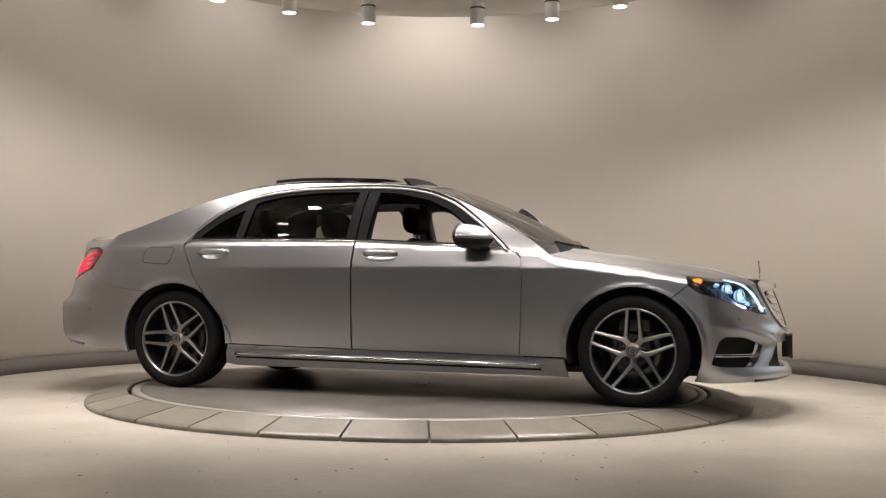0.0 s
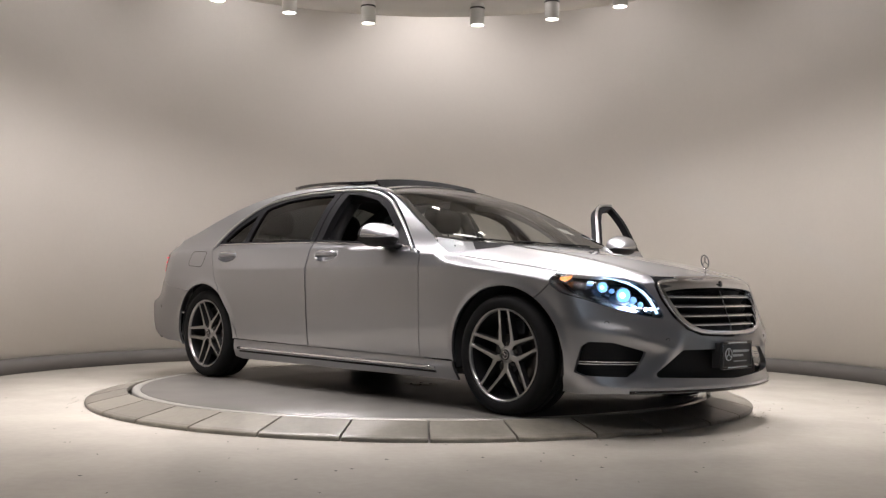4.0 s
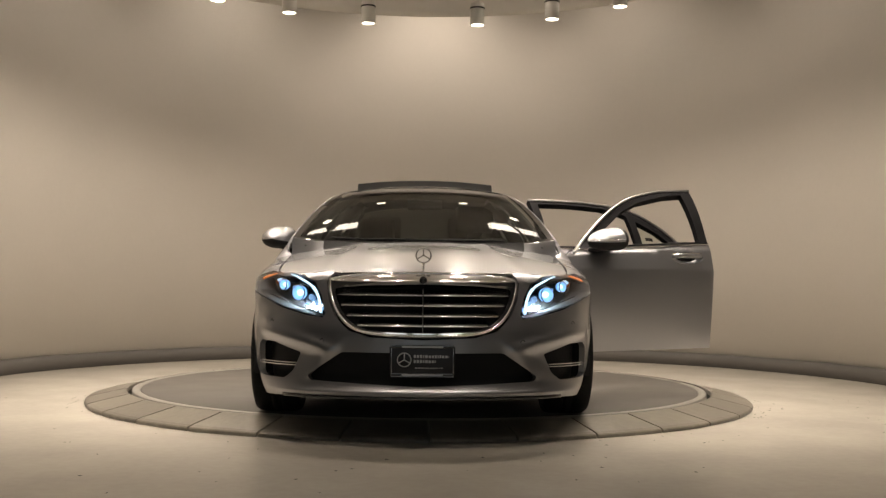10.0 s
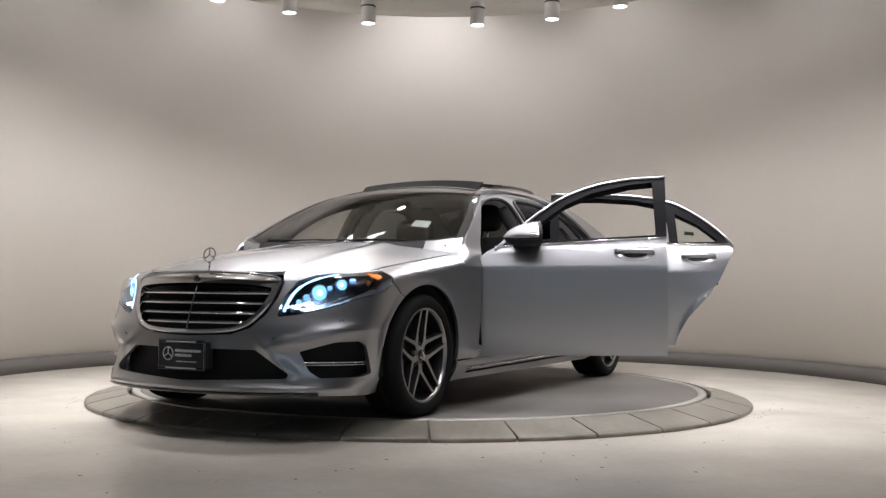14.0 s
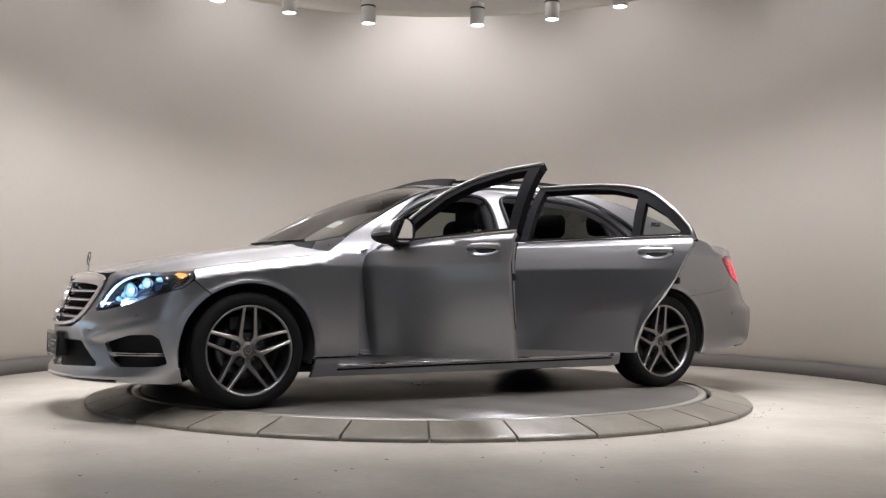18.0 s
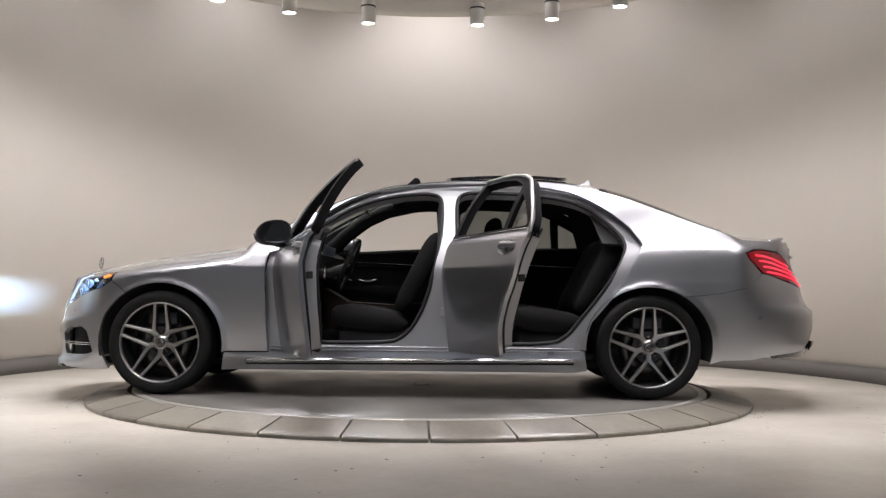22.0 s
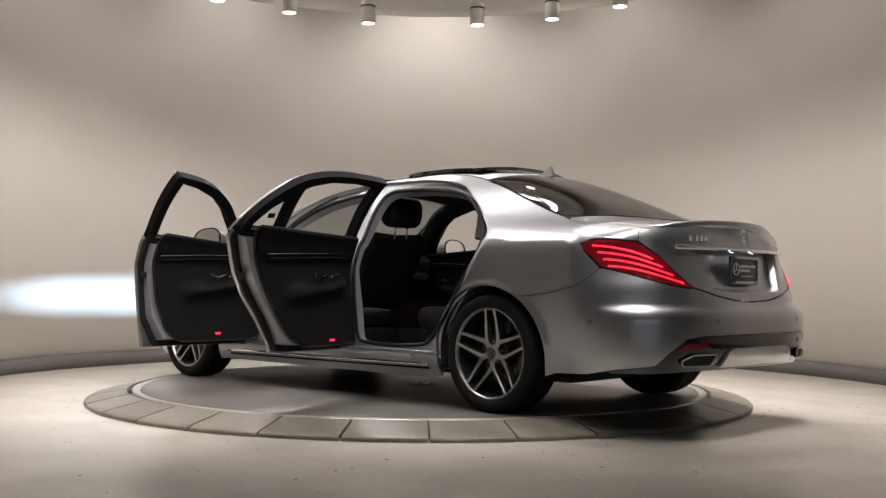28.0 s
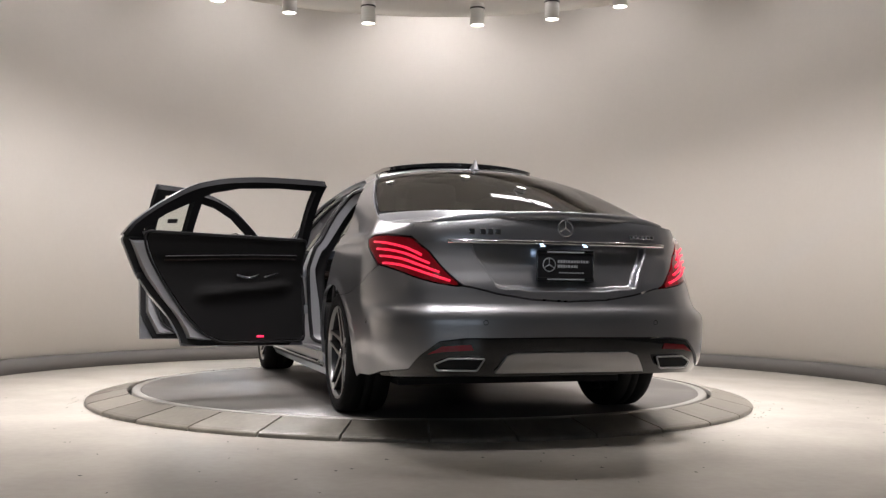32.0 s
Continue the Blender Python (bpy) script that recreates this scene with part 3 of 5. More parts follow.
def band(s, z, deeper=0.0):
    """The car's outer side all round, from the way along its plan outline (right side below 0) and the height."""
    s, z = np.broadcast_arrays(np.asarray(s, float), np.asarray(z, float))
    side, q = np.where(s < 0, -1.0, 1.0), np.abs(s)
    q = np.minimum(q, 2 * S_END - q)
    x, y = np.interp(q, _u, _ux), np.interp(q, _u, _uy)
    nx, ny = np.interp(q, _u, _nx), np.interp(q, _u, _ny)
    front, rear = step(1.92, 2.35, x), step(-2.15, -2.55, x)
    creased = step(-1.62, -1.15, x) * step(1.98, 1.75, x)
    def low(h):
        side_in = creased * flank(h) + (1 - creased) * flank_round(h)
        return (1 - front - rear) * side_in + front * nose(h) + rear * tail(h)
    cab = step(1.16, 0.95, x) * step(-2.26, -2.10, x)
    top_in = np.where(x > 0, 0.13 + 0.03 * front, 0.17)
    ex, ey = x + nx * top_in, y + ny * top_in
    roll_top = np.where(x > 0, hood_z(ex, ey), trunk_z(ex, ey))
    top = cab * rail(x) + (1 - cab) * roll_top
    shoulder = cab * (belt(x) - 0.03) + (1 - cab) * (roll_top - np.where(x > 0, 0.06, 0.10))
    t = np.clip((z - shoulder) / (top - shoulder), 0, 1)
    at = low(np.minimum(z, shoulder))
    rolled = (top_in - at) * t ** 2.2
    # rolled lip round each wheel arch
    for x0 in (AXLE, -AXLE):
        away = np.hypot(x - x0, (z - HUB_Z) / 0.95) - ARCH_R
        at = at - 0.013 * np.exp(-(np.clip(away, 0, 1) / 0.026) ** 2) * step(0.20, 0.32, z)
    raised = glasshouse(np.maximum(z - shoulder, 0))
    inset = at + np.where(z > shoulder, cab * raised + (1 - cab) * rolled, 0) + deeper
    return np.stack([x + nx * inset, side * (y + ny * inset), np.minimum(z, np.maximum(top, 0.1))], -1)


def top_of(s):
    """The height at which the side passes into hood, roof or boot lid."""
    return band(s, np.full(np.shape(s), 9.0))[..., 2]


def rim_xy(s):
    p = band(s, top_of(s) - 1e-5)
    return p[..., 0], p[..., 1]


_rx = np.linspace(1.06, -2.2, 200)
_ry = band(SX(_rx), top_of(SX(_rx)) - 1e-5)[:, 1]
def roof_edge(x):
    return np.interp(-np.asarray(x, float), -_rx, _ry)


def roof(x, y):
    e = roof_edge(x)
    z = rail(x) + (crown(x) - rail(x)) * (1 - (np.abs(y) / e) ** 2.2)
    return np.stack(np.broadcast_arrays(x, y, z), -1)


def hood_fn(x, y):
    return np.stack(np.broadcast_arrays(x, y, hood_z(x, y)), -1)


def trunk_fn(x, y):
    return np.stack(np.broadcast_arrays(x, y, trunk_z(x, y)), -1)


def on_side(pts, sign=1):
    """Outline points (x, z) of the car's flank as (way, height)."""
    return [(sign * float(SX(x)), z) for x, z in pts]


def arch(x0, a0, a1, n=22, r=ARCH_R):
    return [(x0 + r * math.cos(radians(a)), HUB_Z + 0.95 * r * math.sin(radians(a))) for a in np.linspace(a0, a1, n)]


car = new("sedan_car")
tagged(car, "silver four-door saloon car with two doors open and lamps lit", "car")

DOOR_ARC = curve((0.805, 0.947), (0.558, 1.165), (0.363, 1.290), (0.165, 1.359), (-0.036, 1.392), (-0.345, 1.404), (-0.662, 1.400), (-0.879, 1.384), (-1.099, 1.343), (-1.322, 1.223), (-1.445, 1.125), (-1.50, 1.068), (-1.532, 1.015))
REAR_SHUT = [(-1.532, 1.012), (-1.534, 0.988), (-1.524, 0.960), (-1.503, 0.925), (-1.476, 0.870), (-1.428, 0.769), (-1.325, 0.634), (-1.211, 0.500), (-1.150, 0.385), (-1.134, 0.314)]


def door_low(x):
    """The lower edge of the doors."""
    return 0.312 - 0.0125 * (np.asarray(x, float) + 1.13)


FRONT_SHUT = [(0.880, 0.287), (0.892, 0.537), (0.901, 0.800), (0.888, 0.900), (0.850, 0.935), (0.805, 0.947)]
# lamp outlines in (plan way, height)
HEAD = [(SX(1.90), 0.785), (SX(1.97), 0.797), (SF(0.845), 0.797), (SF(0.76), 0.785), (SF(0.68), 0.765), (SF(0.60), 0.735), (SF(0.535), 0.66), (SF(0.50), 0.575), (SF(0.512), 0.556), (SF(0.60), 0.568),
        (SF(0.74), 0.602), (SF(0.85), 0.650), (SX(1.975), 0.690), (SX(1.912), 0.742)]
TAILL = [(SX(-2.215), 0.950), (SX(-2.27), 0.970), (SX(-2.34), 0.972), (SR(0.86), 0.955), (SR(0.745), 0.880), (SR(0.66), 0.80), (SR(0.575), 0.728), (SR(0.585), 0.718), (SR(0.70), 0.735), (SR(0.82), 0.765), (SX(-2.33), 0.825), (SX(-2.235), 0.912)]


LID_S = float(SR(0.86))


def side_parts(sg):
    # wing, with the arch cut out
    fx = np.linspace(0.93, 1.88, 16)
    wing = FRONT_SHUT[:4] + [(0.875, 0.925)] + [(x, float(top_of(SX(x))) - 0.0002) for x in fx] + [(1.898, 0.787), (1.902, 0.762), (1.908, 0.738)] + arch(AXLE, 56.1, 190, 26) + [(1.16, 0.285)]
    part("front_wing", panel(band, on_side(wing, sg), d=0.02), PAINT, car)
    # quarter panel, roof rail and windscreen pillar in one
    rx = np.linspace(-2.16, 0.96, 60)
    arc_x = np.linspace(0.82, -1.532, 44)
    q = [(x, float(top_of(SX(x))) - 0.0002) for x in rx] + [(0.93, 0.95), (0.875, 0.93)] + [(x, float(DOOR_ARC(x)) + 0.012) for x in arc_x] + [(-1.542, 1.005)] + [(x - 0.002, z) for x, z in REAR_SHUT[1:]] + [(-1.181, 0.314)]
    q += arch(-AXLE, -6, 120, 26)[1:] + [(-1.79, 0.665), (-1.90, 0.672)]
    Q = on_side(q, sg)
    Q += [(sg * float(a), float(z)) for a, z in [(SX(-2.05), 0.690), (SX(-2.2), 0.725), (SX(-2.325), 0.815), (SX(-2.230), 0.910), (SX(-2.207), 0.952), (SX(-2.265), 0.976), (SX(-2.34), 0.978), (LID_S, 0.964), (LID_S, top_of(LID_S) - 0.0003)]]
    Q += [(sg * a, float(top_of(a)) - 0.0003) for a in np.linspace(LID_S, float(SX(-2.19)), 8)[1:]]
    part("quarter_panel", panel(band, Q, d=0.022, gap=0.0013), PAINT, car)
    # skirt with a bright strip
    k = [(x, float(door_low(x)) - 0.003) for x in np.linspace(-1.165, 1.165, 14)] + [(1.19, 0.16)] + [(x, 0.165) for x in np.linspace(1.1, -1.1, 8)] + [(-1.19, 0.18)]
    part("side_skirt", panel(lambda s, z: band(s, z, -0.012 * step(0.30, 0.24, z)), on_side(k, sg), d=0.03), PAINT, car)
    xs = np.linspace(-1.1, 1.02, 30)
    part("skirt_strip", tube(band(sg * SX(xs), 0.240 - 0.008 * xs, -0.020), 0.014, n=8, flat=0.8), CHROME, car, "bright chrome strip along the skirt")
    # raised black strip draws the shade below the bright one
    part("skirt_shade_strip", tube(band(sg * SX(xs), 0.216 - 0.008 * xs, -0.012), 0.007, n=6), MATT, car)
    # tail and headlamp
    H = [(sg * float(a), z) for a, z in HEAD]
    up = [(sg * float(a), float(top_of(a)) - 0.0003) for a in np.linspace(float(SX(1.885)), float(SF(0.51)), 16)[::-1]]
    low = [(sg * float(a), float(min(z + 0.003, top_of(a) - 0.004))) for a, z in [(SX(1.885), 0.79)] + HEAD[1:6] + [(SF(0.55), 0.715), (SF(0.515), 0.735)]]
    part("lamp_brow", panel(band, low + up, d=0.03, gap=0.0008), PAINT, car)
    lamp = part("headlight", panel(lambda s, z: band(s, z, 0.10), H, d=0.04, thick=0.03), BLACK, car, "headlight with lit bluish-white elements")
    loop = densify(chamfered(shrink(H, 0.003), 0.01), 0.02)
    n = len(loop)
    V = [band(a, z, de) for de in (0.004, 0.10) for a, z in loop]
    part("housing_wall", solid(V, [(i, (i + 1) % n, n + (i + 1) % n, n + i) for i in range(n)], True), MATT, lamp, "black inner wall of the lamp")
    part("lens", panel(band, H, d=0.03, thick=0.004, back=False), LENS, lamp, "clear headlight lens")
    # amber reflector is unlit inside; its glow is added as emission
    part("indicator", panel(lambda s, z: band(s, z, 0.025), [(sg * float(a), z) for a, z in ((SX(1.93), 0.774), (SX(1.985), 0.783), (SX(2.005), 0.765), (SX(1.985), 0.748), (SX(1.94), 0.760))], d=0.03, thick=0.006), AMBER, lamp, "amber reflector, unlit inside, with an added glow")
    for y, z, r in ((0.795, 0.718, 0.028), (0.695, 0.676, 0.040)):
        c = band(sg * SF(y), z, 0.045)
        n = band(sg * SF(y), z) - band(sg * SF(y), z, 0.1)
        n = n / np.linalg.norm(n)
        turn = Vector((0, 0, 1)).rotation_difference(Vector((1, 0, 0)).lerp(Vector(n), 0.5)).to_matrix().to_4x4()
        me = lathe([(0.0, -0.030), (0.5 * r, -0.026), (0.85 * r, -0.012), (r, 0.010)], 24)
        me.transform(Matrix.Translation(c) @ turn)
        part("reflector_bowl", me, LEDFIELD, lamp, "blue-lit reflector bowl")
        part("projector", moved(ball(0.42 * r), Matrix.Translation(c)), BEAM, lamp, "lit projector lens")
        part("projector_ring", ring_mesh(c + 0.012 * n, n, r, 0.004), CHROME, lamp)
    # slot through which the lamp throws its flat beam
    c = band(sg * SF(0.60), 0.603, 0.075)
    part("burner", solid([c + np.array(v) for v in ((0.012, -0.03, -0.003), (0.012, 0.03, -0.003), (0.012, 0.03, 0.003), (0.012, -0.03, 0.003))], [(0, 1, 2, 3)]), BURNER, lamp, "dazzling lit slot")
    for e in (-1, 1):
        part("beam_shield", moved(box(0.0, -0.001, -0.006, 0.062, 0.001, 0.006), Matrix.Translation(c + np.array([0.0, e * 0.037, 0.0]))), HOUSING, lamp)
        part("beam_shield", moved(box(0.0, -0.036, -0.001, 0.062, 0.036, 0.001), Matrix.Translation(c + np.array([0.0, 0.0, e * 0.0055]))), HOUSING, lamp)
    # small lit cells between the bowls and the outer reflector
    for y, z, w, h in ((0.745, 0.700, 0.026, 0.030), (0.630, 0.652, 0.034, 0.040), (0.592, 0.628, 0.026, 0.034), (0.560, 0.604, 0.024, 0.026), (0.640, 0.618, 0.040, 0.018), (0.845, 0.742, 0.026, 0.026)):
        q = [(sg * float(SF(y + w * a)), z + h * b) for a, b in ((-0.5, -0.45), (0.5, -0.25), (0.5, 0.5), (-0.5, 0.4))]
        part("light_cell", panel(lambda s, t: band(s, t, 0.055), rounded(q, 1), d=0.03, thick=0.02), LEDFIELD, lamp, "blue-lit reflector cell")
    # light guide up the inner edge and along the brow
    gz = curve((0.528, 0.574), (0.545, 0.622), (0.575, 0.676), (0.62, 0.716), (0.68, 0.744), (0.76, 0.766), (0.84, 0.778))
    for y0, y1, r in ((0.530, 0.605, 0.0078), (0.605, 0.70, 0.0056), (0.70, 0.79, 0.0036)):
        yy = np.linspace(y0, y1, 12)
        part("light_guide", tube(band(sg * SF(yy), gz(yy), 0.014), r, n=6), LED, lamp, "lit light strip")
    part("lower_trim", tube(band(sg * SF(np.linspace(0.56, 0.84, 16)), 0.582 + 0.085 * np.linspace(0, 1, 16) ** 1.2, 0.022), 0.004, n=6), DARKCHROME, lamp)
    T = [(sg * float(a), z) for a, z in TAILL]
    tl = part("tail_light", panel(lambda s, z: band(s, z, -0.004), T, d=0.03, thick=0.05), REDLENS, car, "dark red tail light with lit strips")
    t = np.linspace(0, 1, 20)
    for k in range(4):
        z1 = 0.868 - 0.042 * k
        w1 = np.interp(-z1, [-0.955, -0.728], [LID_S, float(SR(0.575))]) - 0.025
        w0 = float(SX(-2.275 - 0.018 * k)) + 0.012 * k
        z0 = 0.938 - 0.036 * k
        part("light_strip", tube(band(sg * (w0 + (w1 - w0) * t), z0 + (z1 - z0) * t ** 1.5, -0.005), 0.0062, n=6), REDGLOW, tl, "lit red strip")
    # wheel arch lining
    for x0 in (AXLE, -AXLE):
        r = ARCH_R + 0.004
        a = np.radians(np.linspace(-14, 194, 40))
        V = [(x0 + r * math.cos(t), sg * y, HUB_Z + 0.95 * r * math.sin(t)) for y in (0.895, 0.60) for t in a]
        n = len(a)
        V += [(x0, sg * 0.60, HUB_Z)]
        part("arch_lining", solid(V, [(i, i + 1, n + i + 1, n + i) for i in range(n - 1)] + [(n + i, n + i + 1, 2 * n) for i in range(n - 1)], True), VOID, car)


def ball(r, n=16):
    bm = bmesh.new()
    bmesh.ops.create_uvsphere(bm, u_segments=n, v_segments=n // 2, radius=r)
    for f in bm.faces:
        f.smooth = True
    return bm


def ring_mesh(c, n, r, w):
    n = np.array(n) / np.linalg.norm(n)
    u = np.cross(n, (0, 0, 1.0)); u /= np.linalg.norm(u)
    v = np.cross(n, u)
    a = np.linspace(0, 2 * np.pi, 28, endpoint=False)
    return tube([c + r * (math.cos(t) * u + math.sin(t) * v) for t in a], w, True, 6, up=tuple(n))


for sg in (1, -1):
    side_parts(sg)

# hood
sfr = np.concatenate([np.linspace(0, float(SX(1.95)), 26), SX(np.linspace(1.9, 0.96, 20))])
hx, hy = rim_xy(sfr)
cowl = [(1.155, 0.0), (1.145, 0.25), (1.108, 0.45), (1.040, 0.67), (0.970, 0.755)]
hood = list(zip(hx, hy)) + cowl[::-1] + [(x, -y) for x, y in cowl[1:]] + [(x, -y) for x, y in list(zip(hx, hy))[::-1][:-1]]
part("hood", panel(hood_fn, hood, d=0.04), PAINT, car)
# windscreen, roof and rear window
wx = np.linspace(0.95, 0.20, 16)
foot = [(1.14, 0.0), (1.13, 0.25), (1.095, 0.45), (1.03, 0.655)]
ws = foot + [(x, 0.925 * float(roof_edge(x))) for x in wx] + [(0.185, 0.35), (0.20, 0.0)]
wo = [(1.145, 0.0), (1.135, 0.25), (1.10, 0.46), (1.035, 0.685)] + [(x, 0.985 * float(roof_edge(x))) for x in wx] + [(0.172, 0.35), (0.187, 0.0)]
ws_all = ws + [(x, -y) for x, y in ws[::-1][1:-1]]
part("windscreen", panel(roof, ws_all, d=0.06, thick=0.004, back=False), GLASS, car, "clear windscreen")
part("windscreen_surround", panel(lambda x, y: roof(x, y) + np.array([0, 0, 0.002]), wo + [(x, -y) for x, y in wo[::-1][1:-1]], holes=[ws_all], d=0.06, thick=0.012), BLACK, car, "gloss black band round the windscreen")
sill = densify([(1.146, 0.0), (1.136, 0.25), (1.101, 0.46), (1.036, 0.685), (0.95, 0.985 * float(roof_edge(0.95)))], 0.03, False)
for name, y0, y1, mat in (("screen_foot", 0.0, 0.64, MATT), ("pillar_foot", 0.61, 1.0, PAINT)):
    for e in (1, -1):
        run = [p for p in sill if y0 <= p[1] <= y1]
        V = [v for x, y in run for v in (roof(x, e * y) + np.array([0, 0, 0.001]), roof(x + 0.010, e * y) - np.array([0, 0, 0.012]), hood_fn(x + 0.035, e * y) - np.array([0, 0, 0.012]))]
        k = len(run)
        part(name, solid(V, [(i * 3 + j, i * 3 + j + 1, i * 3 + j + 4, i * 3 + j + 3) for i in range(k - 1) for j in range(2)], True), mat, car)
part("cowl", panel(lambda x, y: roof(x, y) - np.array([0, 0, 0.045]), [(1.19, 0.0), (1.17, 0.3), (1.12, 0.5), (1.04, 0.66), (0.96, 0.66), (1.0, 0.55), (1.05, 0.3), (1.06, 0.0), (1.05, -0.3), (1.0, -0.55), (0.96, -0.66), (1.04, -0.66), (1.12, -0.5), (1.17, -0.3)], d=0.06), MATT, car)
rx = np.linspace(0.185, -1.30, 30)
rf = [(0.195, 0.0), (0.18, 0.35)] + [(x, 0.965 * float(roof_edge(x))) for x in rx] + [(-1.33, 0.30), (-1.335, 0.0)]
part("roof_panel", panel(roof, rf + [(x, -y) for x, y in rf[::-1][1:-1]], d=0.06, thick=0.03), PAINT, car)
gx = np.linspace(0.17, -1.16, 20)
gl = [(x, 0.965 * float(roof_edge(x)) - 0.045) for x in gx]
part("glass_roof", panel(lambda x, y: roof(x, y) + np.array([0, 0, 0.0035]), gl + [(x, -y) for x, y in gl[::-1]], d=0.06, thick=0.003, back=False), BLACK, car, "gloss black panoramic glass roof")
sun = [(-0.25, 0.48), (-0.9, 0.485), (-1.13, 0.47), (-1.13, -0.47), (-0.9, -0.485), (-0.25, -0.48)]
part("sunroof_panel", panel(lambda x, y: roof(x, y) + np.stack(np.broadcast_arrays(0.0 * x, 0.0 * y, 0.034 - 0.012 * step(-0.6, -0.25, x) + 0.0 * y), -1), rounded(sun, 2), d=0.06, thick=0.022), BLACK, car, "raised black glass sunroof panel")
part("wind_deflector", solid([(x, y, z) for y in np.linspace(-0.49, 0.49, 15) for x, z in ((0.05, float(crown(0.05)) - 0.02 - 0.045 * (y / 0.5) ** 2), (-0.045, float(crown(-0.05)) + 0.038 - 0.03 * (y / 0.5) ** 2), (-0.06, float(crown(-0.05)) + 0.034 - 0.03 * (y / 0.5) ** 2), (0.02, float(crown(0.05)) - 0.03 - 0.045 * (y / 0.5) ** 2))],
     [(i * 4 + j, i * 4 + (j + 1) % 4, (i + 1) * 4 + (j + 1) % 4, (i + 1) * 4 + j) for i in range(14) for j in range(4)] + [(0, 1, 2, 3), (59, 58, 57, 56)], False), DEEPBLACK, car, "raised dark wind deflector")
bx = np.linspace(-1.355, -2.02, 15)
bk = [(-1.36, 0.0), (-1.35, 0.3)] + [(x, float(roof_edge(x)) * 0.978) for x in bx] + [(-2.075, 0.64), (-2.112, 0.4), (-2.142, 0.0)]
part("rear_window", panel(roof, bk + [(x, -y) for x, y in bk[::-1][1:-1]], d=0.06, thick=0.004, back=False), REARGLASS, car, "dark tinted rear window")
bo = [(-1.335, 0.0), (-1.33, 0.3)] + [(x + 0.02, 0.995 * float(roof_edge(x + 0.02))) for x in np.append(bx, (-2.07,))] + [(-2.088, 0.65), (-2.13, 0.4), (-2.16, 0.0)]
part("rear_window_surround", panel(lambda x, y: roof(x, y) - np.array([0, 0, 0.004]), bo + [(x, -y) for x, y in bo[::-1][1:-1]], holes=[bk + [(x, -y) for x, y in bk[::-1][1:-1]]], d=0.06, thick=0.02), FRAMEBLACK, car)
gutter = densify([(-2.158, 0.0), (-2.128, 0.4), (-2.086, 0.65), (-2.068, 0.99 * float(roof_edge(-2.068)))], 0.03, False)
for e in (1, -1):
    V = [v for x, y in gutter for v in (roof(x, e * y) + np.array([0, 0, 0.001]), roof(x - 0.012, e * y) - np.array([0, 0, 0.004]), trunk_fn(x - 0.040, e * y) - np.array([0, 0, 0.003]))]
    part("boot_gutter", solid(V, [(i * 3 + j, i * 3 + j + 1, i * 3 + j + 4, i * 3 + j + 3) for i in range(len(gutter) - 1) for j in range(2)], True), PAINT, car)
# boot lid: top and face
str_ = np.concatenate([SX(np.linspace(-2.07, -2.30, 8)), np.linspace(float(SX(-2.36)), S_END, 24)])
tx, ty = rim_xy(str_)
tl_ = list(zip(tx, ty))
tl_ = [(-2.165, 0.0), (-2.135, 0.4), (-2.09, 0.64)] + tl_
part("boot_lid", panel(trunk_fn, tl_ + [(x, -y) for x, y in tl_[::-1][1:-1]], d=0.03), PAINT, car)
lid = [(SR(0.86), 0.962), (SR(0.745), 0.885), (SR(0.66), 0.805), (SR(0.555), 0.722), (SR(0.50), 0.712), (SR(0.36), 0.680), (SR(0.2), 0.657), (S_END, 0.648)]
lt = [(w, float(top_of(w)) - 0.0003) for w in np.linspace(LID_S, S_END, 20)]
lidp = lid[:-1] + [lid[-1]] + [(2 * S_END - a, z) for a, z in lid[::-1][1:]] + [(2 * S_END - a, z) for a, z in lt[:-1]] + lt[::-1]


def tail_fn(s, z):
    s = np.asarray(s, float)
    p = band(np.where(s > S_END, s - 2 * S_END, s), z)
    return p


def lid_fn(s, z):
    """The boot lid's face, pressed in round the number plate."""
    p = tail_fn(s, z)
    y = np.abs(p[..., 1])
    h = p[..., 2]
    wide = 0.365 + 0.10 * step(0.69, 0.93, h)
    p[..., 0] += 0.048 * step(wide + 0.009, wide - 0.009, y) * step(0.934, 0.926, h) * step(0.692, 0.712, h - 0.02 * (y / 0.4) ** 2)
    return p


part("boot_face", panel(lid_fn, lidp, d=0.009), PAINT, car)
# rear bumper
rb = [(SX(x), z) for x, z in arch(-AXLE, 122, 196, 16)] + [(SX(-2.05), 0.255), (SX(-2.25), 0.262), (SX(-2.4), 0.29), (SR(0.80), 0.318), (SR(0.745), 0.385), (SR(0.66), 0.455), (SR(0.55), 0.470), (S_END, 0.474)]
rt = [(SX(-1.90), 0.672), (SX(-2.05), 0.690), (SX(-2.2), 0.725), (SX(-2.322), 0.813), (SX(-2.33), 0.820), (SR(0.82), 0.760), (SR(0.70), 0.730), (SR(0.585), 0.713), (SR(0.56), 0.716), (SR(0.50), 0.707), (SR(0.36), 0.675), (SR(0.2), 0.652), (S_END, 0.643)]
half = rt[::-1] + rb
half = [(float(a), float(z)) for a, z in half]
part("rear_bumper", panel(tail_fn, half + [(2 * S_END - a, z) for a, z in half[::-1][1:-1]], d=0.03, gap=0.0013), PAINT, car)
val = [(SX(-2.4), 0.288), (SR(0.80), 0.316), (SR(0.745), 0.382), (SR(0.66), 0.452), (SR(0.55), 0.467), (S_END, 0.471)]
vb = [(S_END, 0.285), (SR(0.6), 0.285), (SR(0.8), 0.275), (SX(-2.4), 0.27)]
val = [(float(a), z) for a, z in val]; vb = [(float(a), z) for a, z in vb]
